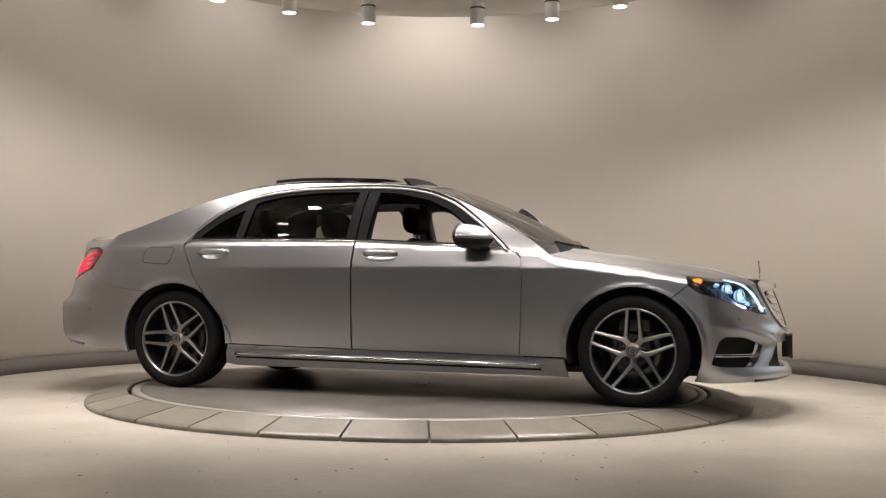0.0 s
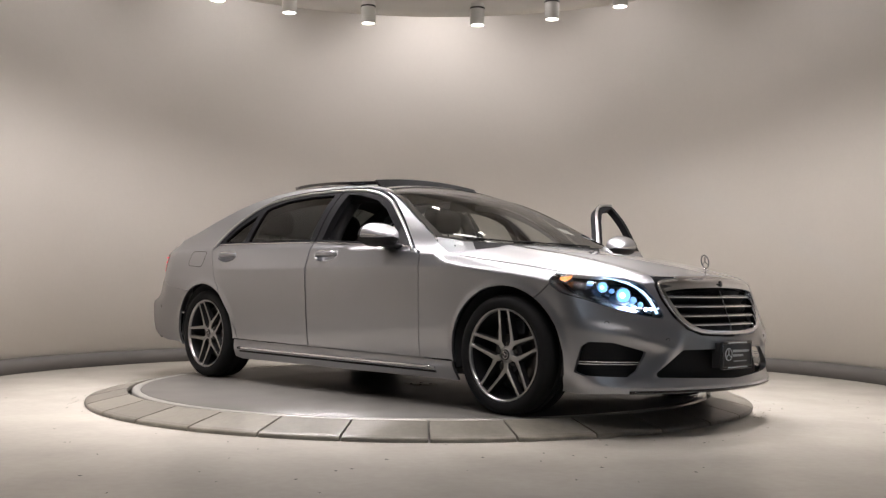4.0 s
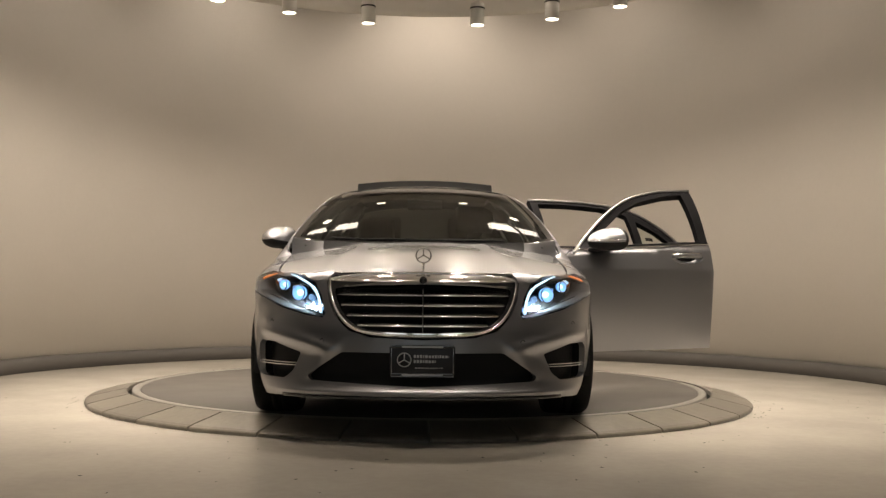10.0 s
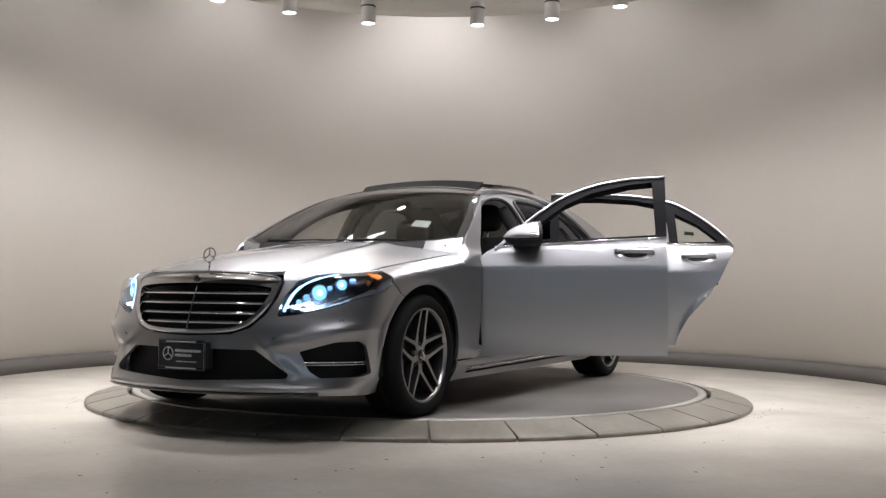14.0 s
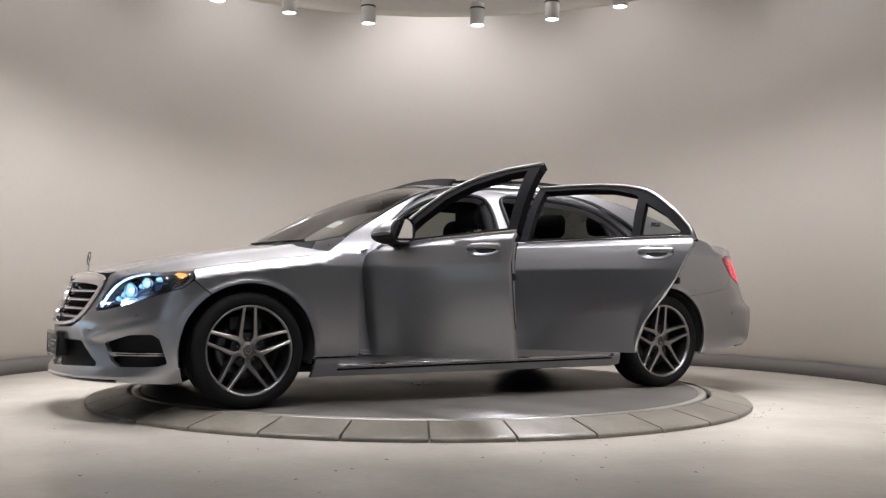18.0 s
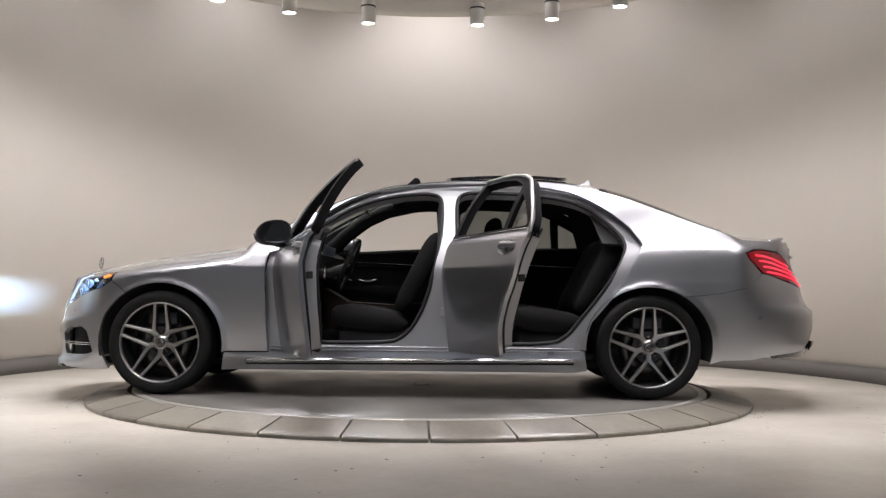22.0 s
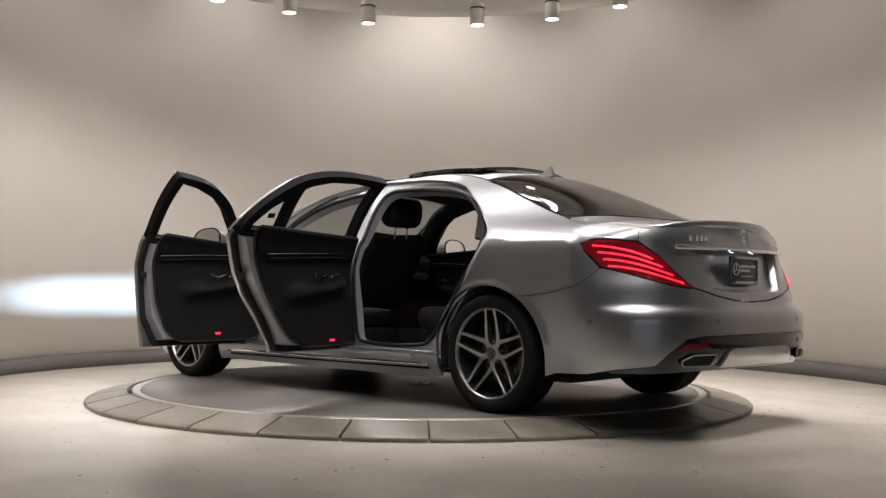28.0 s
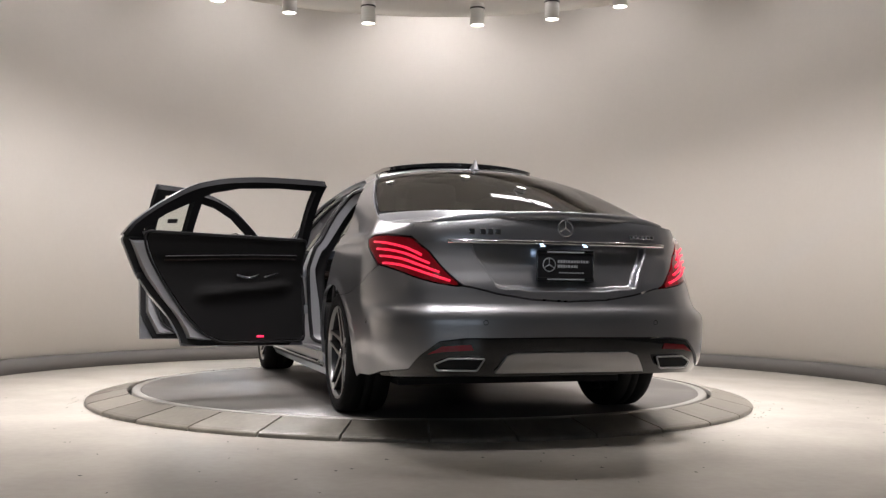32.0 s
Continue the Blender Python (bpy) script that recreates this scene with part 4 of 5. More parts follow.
part("rear_valance", panel(lambda s, z: tail_fn(s, z) + np.array([0.012, 0, 0]), val + [(2 * S_END - a, z) for a, z in val[::-1][1:]] + [(2 * S_END - a, z) for a, z in vb[::-1][:-1]] + vb, d=0.04, thick=0.03), BLACK, car, "gloss black lower valance")
df = [(0.40, 0.300), (0.345, 0.385), (0.30, 0.400), (0.0, 0.402)]
dp = [(float(SR(y)) if y else S_END, z) for y, z in df]
part("diffuser", panel(lambda s, z: tail_fn(s, z) - np.array([0.006, 0, 0]), dp + [(2 * S_END - a, z) for a, z in dp[::-1][1:]], d=0.04, thick=0.02), SATIN, car, "silver diffuser insert")
for sg in (1, -1):
    ex = [(0.490, 0.316), (0.455, 0.374), (0.625, 0.374), (0.69, 0.345), (0.68, 0.316)]
    ring = [tail_fn(sg * SR(y), z) - np.array([0.012, 0, 0]) for y, z in chamfered(ex, 0.008)]
    tip = part("exhaust_tip", tube(ring, 0.0045, True, 6, up=(1, 0, 0)), SATIN, car, "chrome exhaust surround")
    part("exhaust_opening", panel(lambda s, z: tail_fn(s, z) - np.array([0.004, 0, 0]), [(sg * float(SR(y)), z) for y, z in chamfered(ex, 0.016)], d=0.05, thick=0.01), VOID, tip)
    rf_ = [(0.50, 0.410), (0.515, 0.442), (0.650, 0.432), (0.715, 0.390), (0.64, 0.402)]
    part("rear_reflector", panel(lambda s, z: tail_fn(s, z) + np.array([0.007, 0, 0]), [(sg * float(SR(y)), z) for y, z in rf_], d=0.05, thick=0.01), REDLENS, car, "dark red reflector")
# front bumper
LOWER = [(0.0, 0.385), (0.40, 0.385), (0.57, 0.268), (0.555, 0.248), (0.0, 0.226)]
INTK = [(0.612, 0.378), (0.76, 0.426), (0.845, 0.430), (0.866, 0.405), (0.885, 0.268), (0.86, 0.254), (0.70, 0.250), (0.655, 0.285)]
GRL = [(0.0, 0.781), (0.30, 0.774), (0.485, 0.754), (0.505, 0.735), (0.478, 0.655), (0.43, 0.575), (0.36, 0.51), (0.26, 0.478), (0.0, 0.466)]


def F(y):
    return float(np.sign(y) * SF(abs(y)))


def mirror_loop(pts):
    return [(F(y), z) for y, z in pts] + [(F(-y), z) for y, z in pts[::-1] if y > 1e-6]


fb = [(SF(0.0), 0.452), (SF(0.27), 0.464), (SF(0.37), 0.497), (SF(0.445), 0.566), (SF(0.495), 0.65), (SF(0.522), 0.738), (SF(0.535), 0.752), (SF(0.592), 0.735)] + [HEAD[i] for i in (6, 7, 8, 9, 10, 11, 12)] + [(SX(1.908), 0.736)]
fb += [(SX(x), z) for x, z in arch(AXLE, 55.9, -28, 18)] + [(SX(2.05), 0.150), (SF(0.80), 0.155), (SF(0.62), 0.162), (SF(0.3), 0.157), (SF(0.0), 0.155)]
fb = [(float(a), float(z)) for a, z in fb]


def front_fn(s, z):
    """The front skin: its corners drawn out round the side intakes, with a sharp lower lip."""
    p = band(s, z)
    y, h = np.abs(p[..., 1]), p[..., 2]
    p[..., 0] += 0.022 * step(0.40, 0.55, y) * step(0.95, 0.75, y) * np.exp(-((h - 0.45 - 0.25 * (y - 0.65)) / 0.035) ** 2) + 0.02 * np.exp(-((h - 0.185) / 0.022) ** 2) * step(0.9, 0.6, y)
    # ridge that runs from under the lamp down between the intakes
    line = 0.44 + 0.85 * (0.42 - h)
    p[..., 0] += 0.015 * np.exp(-((y - line) / 0.045) ** 2) * step(0.20, 0.29, h) * step(0.50, 0.38, h)
    return p


part("front_bumper", panel(front_fn, fb + [(-a, z) for a, z in fb[::-1][1:-1]], holes=[chamfered(mirror_loop(LOWER), 0.015), chamfered([(F(y), z) for y, z in INTK], 0.009), chamfered([(F(-y), z) for y, z in INTK], 0.009)], d=0.02, thick=0.03), PAINT, car)
part("lower_intake", panel(lambda s, z: band(s, z, 0.06), shrink(mirror_loop(LOWER), -0.02), d=0.05), MATT, car, "black lower air intake")
for sg in (1, -1):
    it = part("side_intake", panel(lambda s, z: band(s, z, 0.07), shrink([(F(sg * y), z) for y, z in INTK], -0.02), d=0.05), MATT, car, "black side air intake")
    for z0 in (0.314, 0.326):
        yy = np.linspace(0.60, 0.878, 12)
        part("intake_blade", tube([band(F(sg * y), z0, 0.006) for y in yy], 0.0038, n=6, flat=0.8), CHROME, it, "thin chrome blade")
part("front_splitter", tube([front_fn(F(y), 0.168)[()] + np.array([0.004, 0, 0]) for y in np.linspace(-0.70, 0.70, 34)], 0.010, n=6), BLACK, car, "gloss black splitter lip")
# grille
gr = part("grille", panel(lambda s, z: band(s, z, 0.055), rounded(mirror_loop(GRL), 1), d=0.05), MATT, car, "chrome grille with dark slats behind")
inner = [(0.0, 0.722), (0.30, 0.716), (0.455, 0.702), (0.462, 0.688), (0.438, 0.640), (0.398, 0.575), (0.335, 0.520), (0.25, 0.494), (0.0, 0.484)]
outer = mirror_loop(GRL)
part("grille_surround", panel(lambda s, z: band(s, z, -0.010), rounded(outer, 1), holes=[rounded(mirror_loop(inner), 1)], d=0.014, thick=0.035), CHROME, gr, "broad chrome surround of the grille")
part("surround_edge", tube([band(a, z, -0.006) for a, z in densify(rounded(outer, 2), 0.03)], 0.008, True, 8, up=(1, 0, 0)), CHROME, gr)
for z0 in (0.668, 0.617, 0.566, 0.518):
    w = float(np.interp(z0, [0.49, 0.52, 0.575, 0.640, 0.69], [0.24, 0.335, 0.398, 0.438, 0.46]))
    yy = np.linspace(-w, w, 26)
    V = [band(F(y), z0 + dz, de) for y in yy for de, dz in ((0.012, 0.004), (0.012, -0.004), (0.048, 0.020), (0.048, 0.030))]
    part("grille_slat", solid(V, [(i * 4 + j, i * 4 + (j + 1) % 4, i * 4 + 4 + (j + 1) % 4, i * 4 + 4 + j) for i in range(25) for j in range(4)], True), BLACK, gr, "gloss black louvre")
    part("slat_trim", tube([band(F(y), z0, 0.010) for y in yy], 0.0048, n=8), CHROME, gr, "chrome edge of a louvre")
part("grille_bar", tube([band(0.0, z, 0.006) for z in np.linspace(0.486, 0.712, 8)], 0.0045, n=6), DARKCHROME, gr)
badge = band(0.0, 0.745, -0.016)
me = lathe([(0.0, 0.006), (0.016, 0.005), (0.019, 0.0)], 20)
me.transform(Matrix.Translation(badge) @ Matrix.Rotation(radians(80), 4, "Y"))
part("grille_badge", me, BLACK, gr, "small dark round badge")
part("grille_cap", tube([band(F(y), float(top_of(abs(F(y)))) - 0.004, -0.002) for y in np.linspace(-0.50, 0.50, 30)], 0.008, n=8, flat=0.6), CHROME, gr, "chrome top bar of the grille")
# standing ornament on the hood: ring with three rays
orn = part("hood_ornament", ring_mesh(np.array([2.298, 0, 0.871]), (1, 0, 0.15), 0.038, 0.0035), DARKCHROME, car, "chrome ring ornament standing on the hood")
for k in range(3):
    a = math.pi / 2 + 2 * math.pi * k / 3
    part("ray", tube([(2.298, 0, 0.871), (2.298, 0.037 * math.cos(a), 0.871 + 0.037 * math.sin(a))], 0.003, n=6, up=(1, 0, 0)), DARKCHROME, orn)
part("stem", tube([(2.298, 0, 0.775), (2.298, 0, 0.834)], 0.006, n=8, up=(1, 0, 0)), CHROME, orn)
# body core: keeps light from passing through the shell
part("underbody", box(-1.95, -0.66, 0.18, 2.1, 0.66, 0.215), VOID, car)
part("rear_underbody", box(-2.5, -0.55, 0.275, -1.9, 0.55, 0.31, 0.01), VOID, car)
# unseen fillers that only stop light under hood and boot lid
part("front_light_block", box(1.0, -0.56, 0.21, 1.98, 0.56, 0.74, 0.03), VOID, car)
part("rear_light_block", box(-2.45, -0.55, 0.30, -1.62, 0.55, 0.97, 0.03), VOID, car)

# ---- doors ----
def door(sg, front, angle):
    """A door in its closed place, then swung round its hinge; left (sg 1) or right."""
    if front:
        bx_ = np.linspace(0.80, -0.245, 14)
        skin = FRONT_SHUT[:5] + [(x, float(belt(x))) for x in bx_] + [(x, float(door_low(x))) for x in (-0.245, 0.1, 0.5)]
        ax = np.linspace(0.80, -0.245, 22)
        frame_o = [(x, float(DOOR_ARC(x))) for x in ax] + [(x, float(belt(x)) + 0.002) for x in np.linspace(-0.245, 0.78, 10)]
        wins = [[(0.655, 0.985), (0.528, 1.105), (0.373, 1.220), (0.216, 1.292), (-0.024, 1.345), (-0.165, 1.358), (-0.182, 1.025), (0.25, 1.003)]]
        hinge, tilt = (0.84, 0.95), (0.03, 0.03)
        handle_x, name = -0.05, "front_door"
        trim = [(0.84, 0.33), (0.84, 0.88), (0.74, 0.962), (-0.17, 1.010), (-0.185, 0.85), (-0.165, 0.60), (-0.10, 0.42), (0.02, 0.335)]
    else:
        bx_ = np.linspace(-0.252, -1.512, 14)
        skin = [(-0.252, float(door_low(-0.252))), (-0.252, 0.7)] + [(x, float(belt(x))) for x in bx_] + REAR_SHUT[1:] + [(-0.7, float(door_low(-0.7)))]
        ax = np.linspace(-0.252, -1.530, 26)
        frame_o = [(x, float(DOOR_ARC(x))) for x in ax] + [(x, float(belt(x)) + 0.002) for x in np.linspace(-1.497, -0.252, 12)]
        wins = [[(-0.312, 1.030), (-0.312, 1.362), (-0.60, 1.362), (-0.86, 1.344), (-1.02, 1.308), (-1.075, 1.285), (-1.10, 1.035)],
                [(-1.15, 1.035), (-1.135, 1.248), (-1.30, 1.160), (-1.43, 1.055), (-1.42, 1.040)]]
        hinge, tilt = (-0.27, 0.935), (0.028, 0.023)
        handle_x, name = -1.29, "rear_door"
        trim = [(-0.30, 0.345), (-0.30, 1.005), (-1.42, 1.02), (-1.38, 0.90), (-1.27, 0.72), (-1.14, 0.53), (-1.02, 0.40), (-0.90, 0.345)]
    swing = Matrix.Translation((hinge[0], sg * hinge[1], 0.65)) @ Matrix.Rotation(radians(-sg * angle), 4, Vector((tilt[0], -sg * tilt[1], 1)).normalized()) @ Matrix.Translation((-hinge[0], -sg * hinge[1], -0.65))
    is_open = angle > 0
    c, hz = float(handle_x), 0.918 if front else 0.930
    cup = [(c + 0.122 * math.cos(a), hz + 0.041 * math.sin(a)) for a in np.linspace(0, 2 * math.pi, 36, endpoint=False)]
    d = part(name, panel(band, on_side(skin, sg), holes=[on_side(cup, sg)], d=0.022, thick=0.022), PAINT, car, "silver door standing open" if is_open else "closed silver door")
    d.matrix_basis = swing
    fr = panel(band, on_side(frame_o, sg), holes=[on_side(w, sg) for w in wins], d=0.045, thick=0.05)
    part("window_frame", fr, FRAMEBLACK, d, "satin black window frame")
    part("frame_strip", tube(band(sg * SX(ax), DOOR_ARC(ax) - 0.011, -0.002), 0.0125, n=6, flat=0.8), SATIN, d, "bright metal strip round the window")
    part("belt_strip", tube(band(sg * SX(bx_), belt(bx_) + 0.003, -0.004), 0.009, n=6, flat=0.7), CHROME, d, "chrome strip under the window")
    for w in wins:
        part("window_seal", tube([band(sg * SX(x), z, 0.004) for x, z in densify(chamfered(w, 0.012), 0.04)], 0.005, True, 6), FRAMEBLACK, d)
    if not front:
        part("quarter_glass", panel(lambda s, z: band(s, z, 0.014), on_side(shrink(wins[1], -0.008), sg), d=0.05, thick=0.0), SIDEGLASS if is_open else DIMGLASS, d, "small fixed pane")
        if not is_open:
            part("window_glass", panel(lambda s, z: band(s, z, 0.014), on_side(shrink(wins[0], -0.008), sg), d=0.05, thick=0.0), DIMGLASS, d, "pane darkened to stand for the dim cabin")
        elif is_open:
            part("sticker", panel(lambda s, z: band(s, z, 0.020), on_side([(-1.20, 1.09), (-1.27, 1.085), (-1.27, 1.115), (-1.20, 1.12)], sg), d=0.05, thick=0.001), MATT, d, "small label on the pane")
    # handle: bowl and grip
    def bowl(s_, z_):
        x_ = band(s_, z_)[..., 0]
        return band(s_, z_, 0.034 * np.clip(1 - ((x_ - c) / 0.122) ** 2 - ((z_ - hz) / 0.041) ** 2, 0, 1) ** 0.7)
    h = part("door_handle", panel(bowl, on_side(cup, sg), d=0.012, gap=0.0, thick=0.004), PAINT, d, "silver door handle over its bowl")
    t = np.linspace(-1, 1, 18)
    part("grip", tube(band(sg * SX(c + 0.112 * t), hz + 0.012 + 0.005 * (1 - t * t), 0.006 - 0.026 * (1 - t ** 4)), 0.012, n=8, flat=1.35), PAINT, h, "painted grip")
    part("grip_trim", tube(band(sg * SX(c + 0.108 * t), hz + 0.027 + 0.005 * (1 - t * t), 0.004 - 0.026 * (1 - t ** 4)), 0.0065, n=6), CHROME, h)
    # inner side
    x0 = 0.42 if front else -0.70
    def lining(s_, z_):
        """Inner face of the door, swelling into an armrest."""
        x_ = band(s_, z_)[..., 0]
        rest = np.exp(-((z_ - 0.68 - 0.10 * (x_ - x0)) / 0.045) ** 2) * step(x0 - 0.42, x0 - 0.25, x_) * step(x0 + 0.36, x0 + 0.22, x_)
        return band(s_, z_, 0.118 + 0.012 * step(0.86, 0.90, z_) + 0.055 * rest)
    part("door_trim", panel(lining, on_side(chamfered(trim, 0.035), sg), d=0.03, thick=0.03, flip=True), LEATHER, d, "black leather door lining with an armrest")
    if is_open:
        core = rounded(shrink(skin, 0.004), 1)
        # black stands for the rubber seal and the shade on the shut edge
        part("edge_seal_and_shade", panel(lambda s_, z_: band(s_, z_, 0.0235), on_side(core, sg), d=0.06, thick=0.014), MATT, d, "door edge in black, rubber seal and its shade together")
        part("inner_shell", panel(lambda s_, z_: band(s_, z_, 0.039 + 0.006 * np.sin(9.0 * z_)), on_side(rounded(shrink(skin, 0.040), 1), sg), d=0.05, thick=0.060), JAMB, d, "silver inner shell of the door")
    part("rubber_bead", tube([band(sg * SX(x), z, 0.110) for x, z in densify(chamfered(shrink(trim, -0.010), 0.035), 0.05)], 0.008, True, 8), MATT, d)
    xs = np.linspace(trim[2][0] - 0.08, -0.16 if front else -1.30, 16) if front else np.linspace(-0.36, -1.28, 16)
    part("wood_strip", tube(band(sg * SX(xs), 0.865 + 0.02 * np.cos(np.linspace(0, 2, 16)), 0.128), 0.006, n=6, flat=1.0), WOOD, d, "dark wood strip")
    part("trim_line", tube(band(sg * SX(xs), 0.89 + 0.02 * np.cos(np.linspace(0, 2, 16)), 0.134), 0.0020, n=6), SATIN, d)
    part("inner_handle", tube(band(sg * SX(x0 + np.linspace(-0.10, 0.06, 10)), 0.775 - 0.02 * np.sin(np.linspace(0, math.pi, 10)), 0.155), 0.008, n=6, flat=1.4), DARKCHROME, d, "chrome inner handle")
    part("switch_panel", tube(band(sg * SX(x0 + np.linspace(0.10, 0.2, 6)), np.linspace(0.76, 0.785, 6), 0.15), 0.007, n=6), CHROME, d)
    lx = 0.36 if front else -0.64
    part("courtesy_lamp", moved(box(-0.022, -0.006, -0.006, 0.022, 0.006, 0.006, 0.002), Matrix.Translation(band(sg * SX(lx), 0.372, 0.150))), DOORGLOW, d, "small lit red lamp")
    # latch in the shut face
    lx, lz = (-0.228, 0.76) if front else (-1.413, 0.76)
    part("latch", moved(box(-0.012, -0.018, -0.02, 0.012, 0.018, 0.02, 0.004), Matrix.Translation(band(sg * SX(lx), lz, 0.06))), MATT, d, "black latch")
    if front:
        mirror(d, sg)
    return d


def mirror(d, sg):
    """Door mirror: teardrop shell over a dark lower half, glass, indicator strip and foot."""
    M = Matrix.Translation((0.60, sg * 0.985, 1.035)) @ Matrix.Rotation(radians(sg * 6), 4, "Z")
    k = 14

    def ring(t, angles, grow=1.0):
        x = -0.088 + 0.222 * t
        up = 0.080 * (1 - t ** 2.4) ** 0.62
        low = 0.070 * (1 - t ** 3.0) ** 0.55
        wide = 0.108 * (1 - t ** 3.2) ** 0.55
        out = []
        for a in angles:
            cx, sy = math.cos(a), math.sin(a)
            y = wide * math.copysign(abs(cx) ** 0.82, cx)
            z = (up if sy > 0 else low) * math.copysign(abs(sy) ** 0.86, sy)
            # the outer end is cut lower, the inner end runs down to the foot
            z -= 0.010 * (sg * y / 0.108) * (1 if sy > 0 else -0.6) + 0.014 * t
            out.append((x - 0.030 * (sg * y / 0.108) ** 2 * (1 - t) * 0.4, grow * y, grow * z))
        return out

    def shell(angles, t0, t1, grow=1.0, close=False):
        n = len(angles)
        V = [v for i in range(k + 1) for v in ring(t0 + (t1 - t0) * (i / k) ** 0.7, angles, grow)]
        m = n if close else n - 1
        me = solid(V, [(i * n + j, i * n + (j + 1) % n, (i + 1) * n + (j + 1) % n, (i + 1) * n + j) for i in range(k) for j in range(m)], True)
        me.transform(M)
        return me

    top, low, full = np.radians(np.linspace(-12, 192, 26)), np.radians(np.linspace(192, 348, 18)), np.radians(np.linspace(0, 360, 32, endpoint=False))
    part("mirror_shell", shell(top, 0.06, 0.998), PAINT, d, "silver mirror shell")
    part("mirror_lower_cover", shell(low, 0.06, 0.998, 0.99), MATT, d, "black lower mirror cover")
    part("mirror_bezel", shell(full, 0.0, 0.09, 1.006, True), MATT, d, "black rim of the mirror")
    for name, x, grow, mat in (("mirror_backing", 0.004, 0.985, MATT), ("mirror_glass", -0.001, 0.90, MIRROR)):
        me = solid([(-0.088 + x, y, z) for _, y, z in ring(0.0, full, grow)], [tuple(range(32))[::-1]])
        me.transform(M)
        part(name, me, mat, d, "mirror glass" if mat is MIRROR else "")
    line = [M @ Vector(ring(t, [math.pi - 0.16 if sg < 0 else 0.16], 1.01)[0]) for t in np.linspace(0.16, 0.93, 14)]
    part("mirror_indicator", tube(line, 0.0035, n=6), CHROME, d, "bright indicator strip")
    part("mirror_foot", tube([(0.66, sg * 0.86, 0.962), (0.65, sg * 0.91, 0.966), (0.63, sg * 0.955, 0.978), (0.62, sg * 0.985, 0.99)], 0.032, n=10, flat=0.6), MATT, d)
    part("mirror_sail", panel(lambda s, z: band(s, z, -0.004), on_side([(0.60, 0.978), (0.79, 0.966), (0.60, 1.10)], sg), d=0.03, thick=0.012), MATT, d, "black corner piece at the mirror")


MIRROR = material("mirror_glass", (0.85, 0.86, 0.87), 0.02, 1.0, stain=0.02)
for sg, front, angle in ((1, True, 72.0), (1, False, 70.0), (-1, True, 0.0), (-1, False, 0.0)):
    door(sg, front, angle)

# ---- wheels ----
def wheel(x, sg):
    w = new("wheel")
    w.parent = car
    w.matrix_basis = Matrix.Translation((x, sg * 0.805, 0.337)) @ Matrix.Rotation(radians(-90 * sg), 4, "X") @ Matrix.Rotation(radians(-90 * sg + (18 if sg < 0 and x < 0 else 0)), 4, "Z")
    R = 0.337
    tyre = [(0.243, -0.11), (0.262, -0.122), (0.30, -0.128), (0.320, -0.122), (0.333, -0.105), (R, -0.08), (R + 0.0, -0.03), (R - 0.004, -0.028), (R - 0.004, -0.022), (R, -0.02), (R, 0.02), (R - 0.004, 0.022), (R - 0.004, 0.028), (R, 0.03), (R, 0.08), (0.333, 0.105), (0.320, 0.122), (0.30, 0.128), (0.272, 0.124), (0.262, 0.116), (0.258, 0.110)]
    part("tyre", lathe(tyre, 72), RUBBER, w, "black tyre")
    part("rim", lathe([(0.262, 0.113), (0.2615, 0.118), (0.257, 0.120), (0.251, 0.117), (0.247, 0.10)], 72), RIM, w, "machined alloy rim lip")
    part("rim_barrel", lathe([(0.248, 0.104), (0.238, 0.06), (0.232, -0.05), (0.24, -0.115)], 72), RIMGREY, w, "grey rim barrel")
    part("brake_disc", lathe([(0.0, 0.0), (0.09, 0.0), (0.095, 0.012), (0.185, 0.012), (0.185, -0.012)], 48), DISC, w, "steel brake disc")
    part("brake_caliper", moved(box(-0.045, -0.10, -0.03, 0.045, 0.10, 0.045, 0.015), Matrix.Translation((0.155, 0, 0.0))), RIMGREY, w)
    part("wheel_back", lathe([(0.0, -0.05), (0.236, -0.05)], 48), VOID, w)
    for k in range(5):
        a = 2 * math.pi * k / 5
        for e in (1, -1):
            # one leg of a twin spoke: narrow, ridged, slightly dished
            V = []
            for r, off, wd, z in ((0.040, 0.024, 0.016, 0.086), (0.072, 0.045, 0.0140, 0.089), (0.11, 0.0435, 0.0110, 0.093), (0.17, 0.0390, 0.0090, 0.101), (0.225, 0.0350, 0.0085, 0.110), (0.252, 0.0330, 0.0100, 0.114)):
                for y, dz in ((off - wd - 0.004, -0.040), (off - wd, -0.003), (off - wd + 0.004, 0.0), (off + wd - 0.004, 0.0), (off + wd, -0.003), (off + wd + 0.004, -0.040)):
                    V.append((r, e * y, z + dz))
            F6 = [(i * 6 + j, i * 6 + j + 1, i * 6 + 7 + j, i * 6 + 6 + j) for i in range(5) for j in range(5)] + [(0, 1, 2, 3, 4, 5)]
            if e > 0:
                F6 = [f[::-1] for f in F6]
            me = solid(V, F6)
            me.materials.append(RIM)
            me.materials.append(RIMGREY)
            for i, f in enumerate(me.polygons):
                f.material_index = 1 if i < 25 and i % 5 in (0, 4) else 0
            me.transform(Matrix.Rotation(a, 4, "Z"))
            part("spoke", me, None, w)
        # web between the two legs at the hub, wheel bolt between the pairs
        b = a + math.pi / 5
        me = solid([(0.04, -0.03, 0.060), (0.10, -0.03, 0.062), (0.10, 0.03, 0.062), (0.04, 0.03, 0.060)], [(0, 1, 2, 3)])
        me.transform(Matrix.Rotation(a, 4, "Z"))
        part("spoke_web", me, RIMGREY, w)
        me = lathe([(0.0, 0.092), (0.007, 0.092), (0.008, 0.086), (0.0135, 0.086), (0.0145, 0.078)], 12)
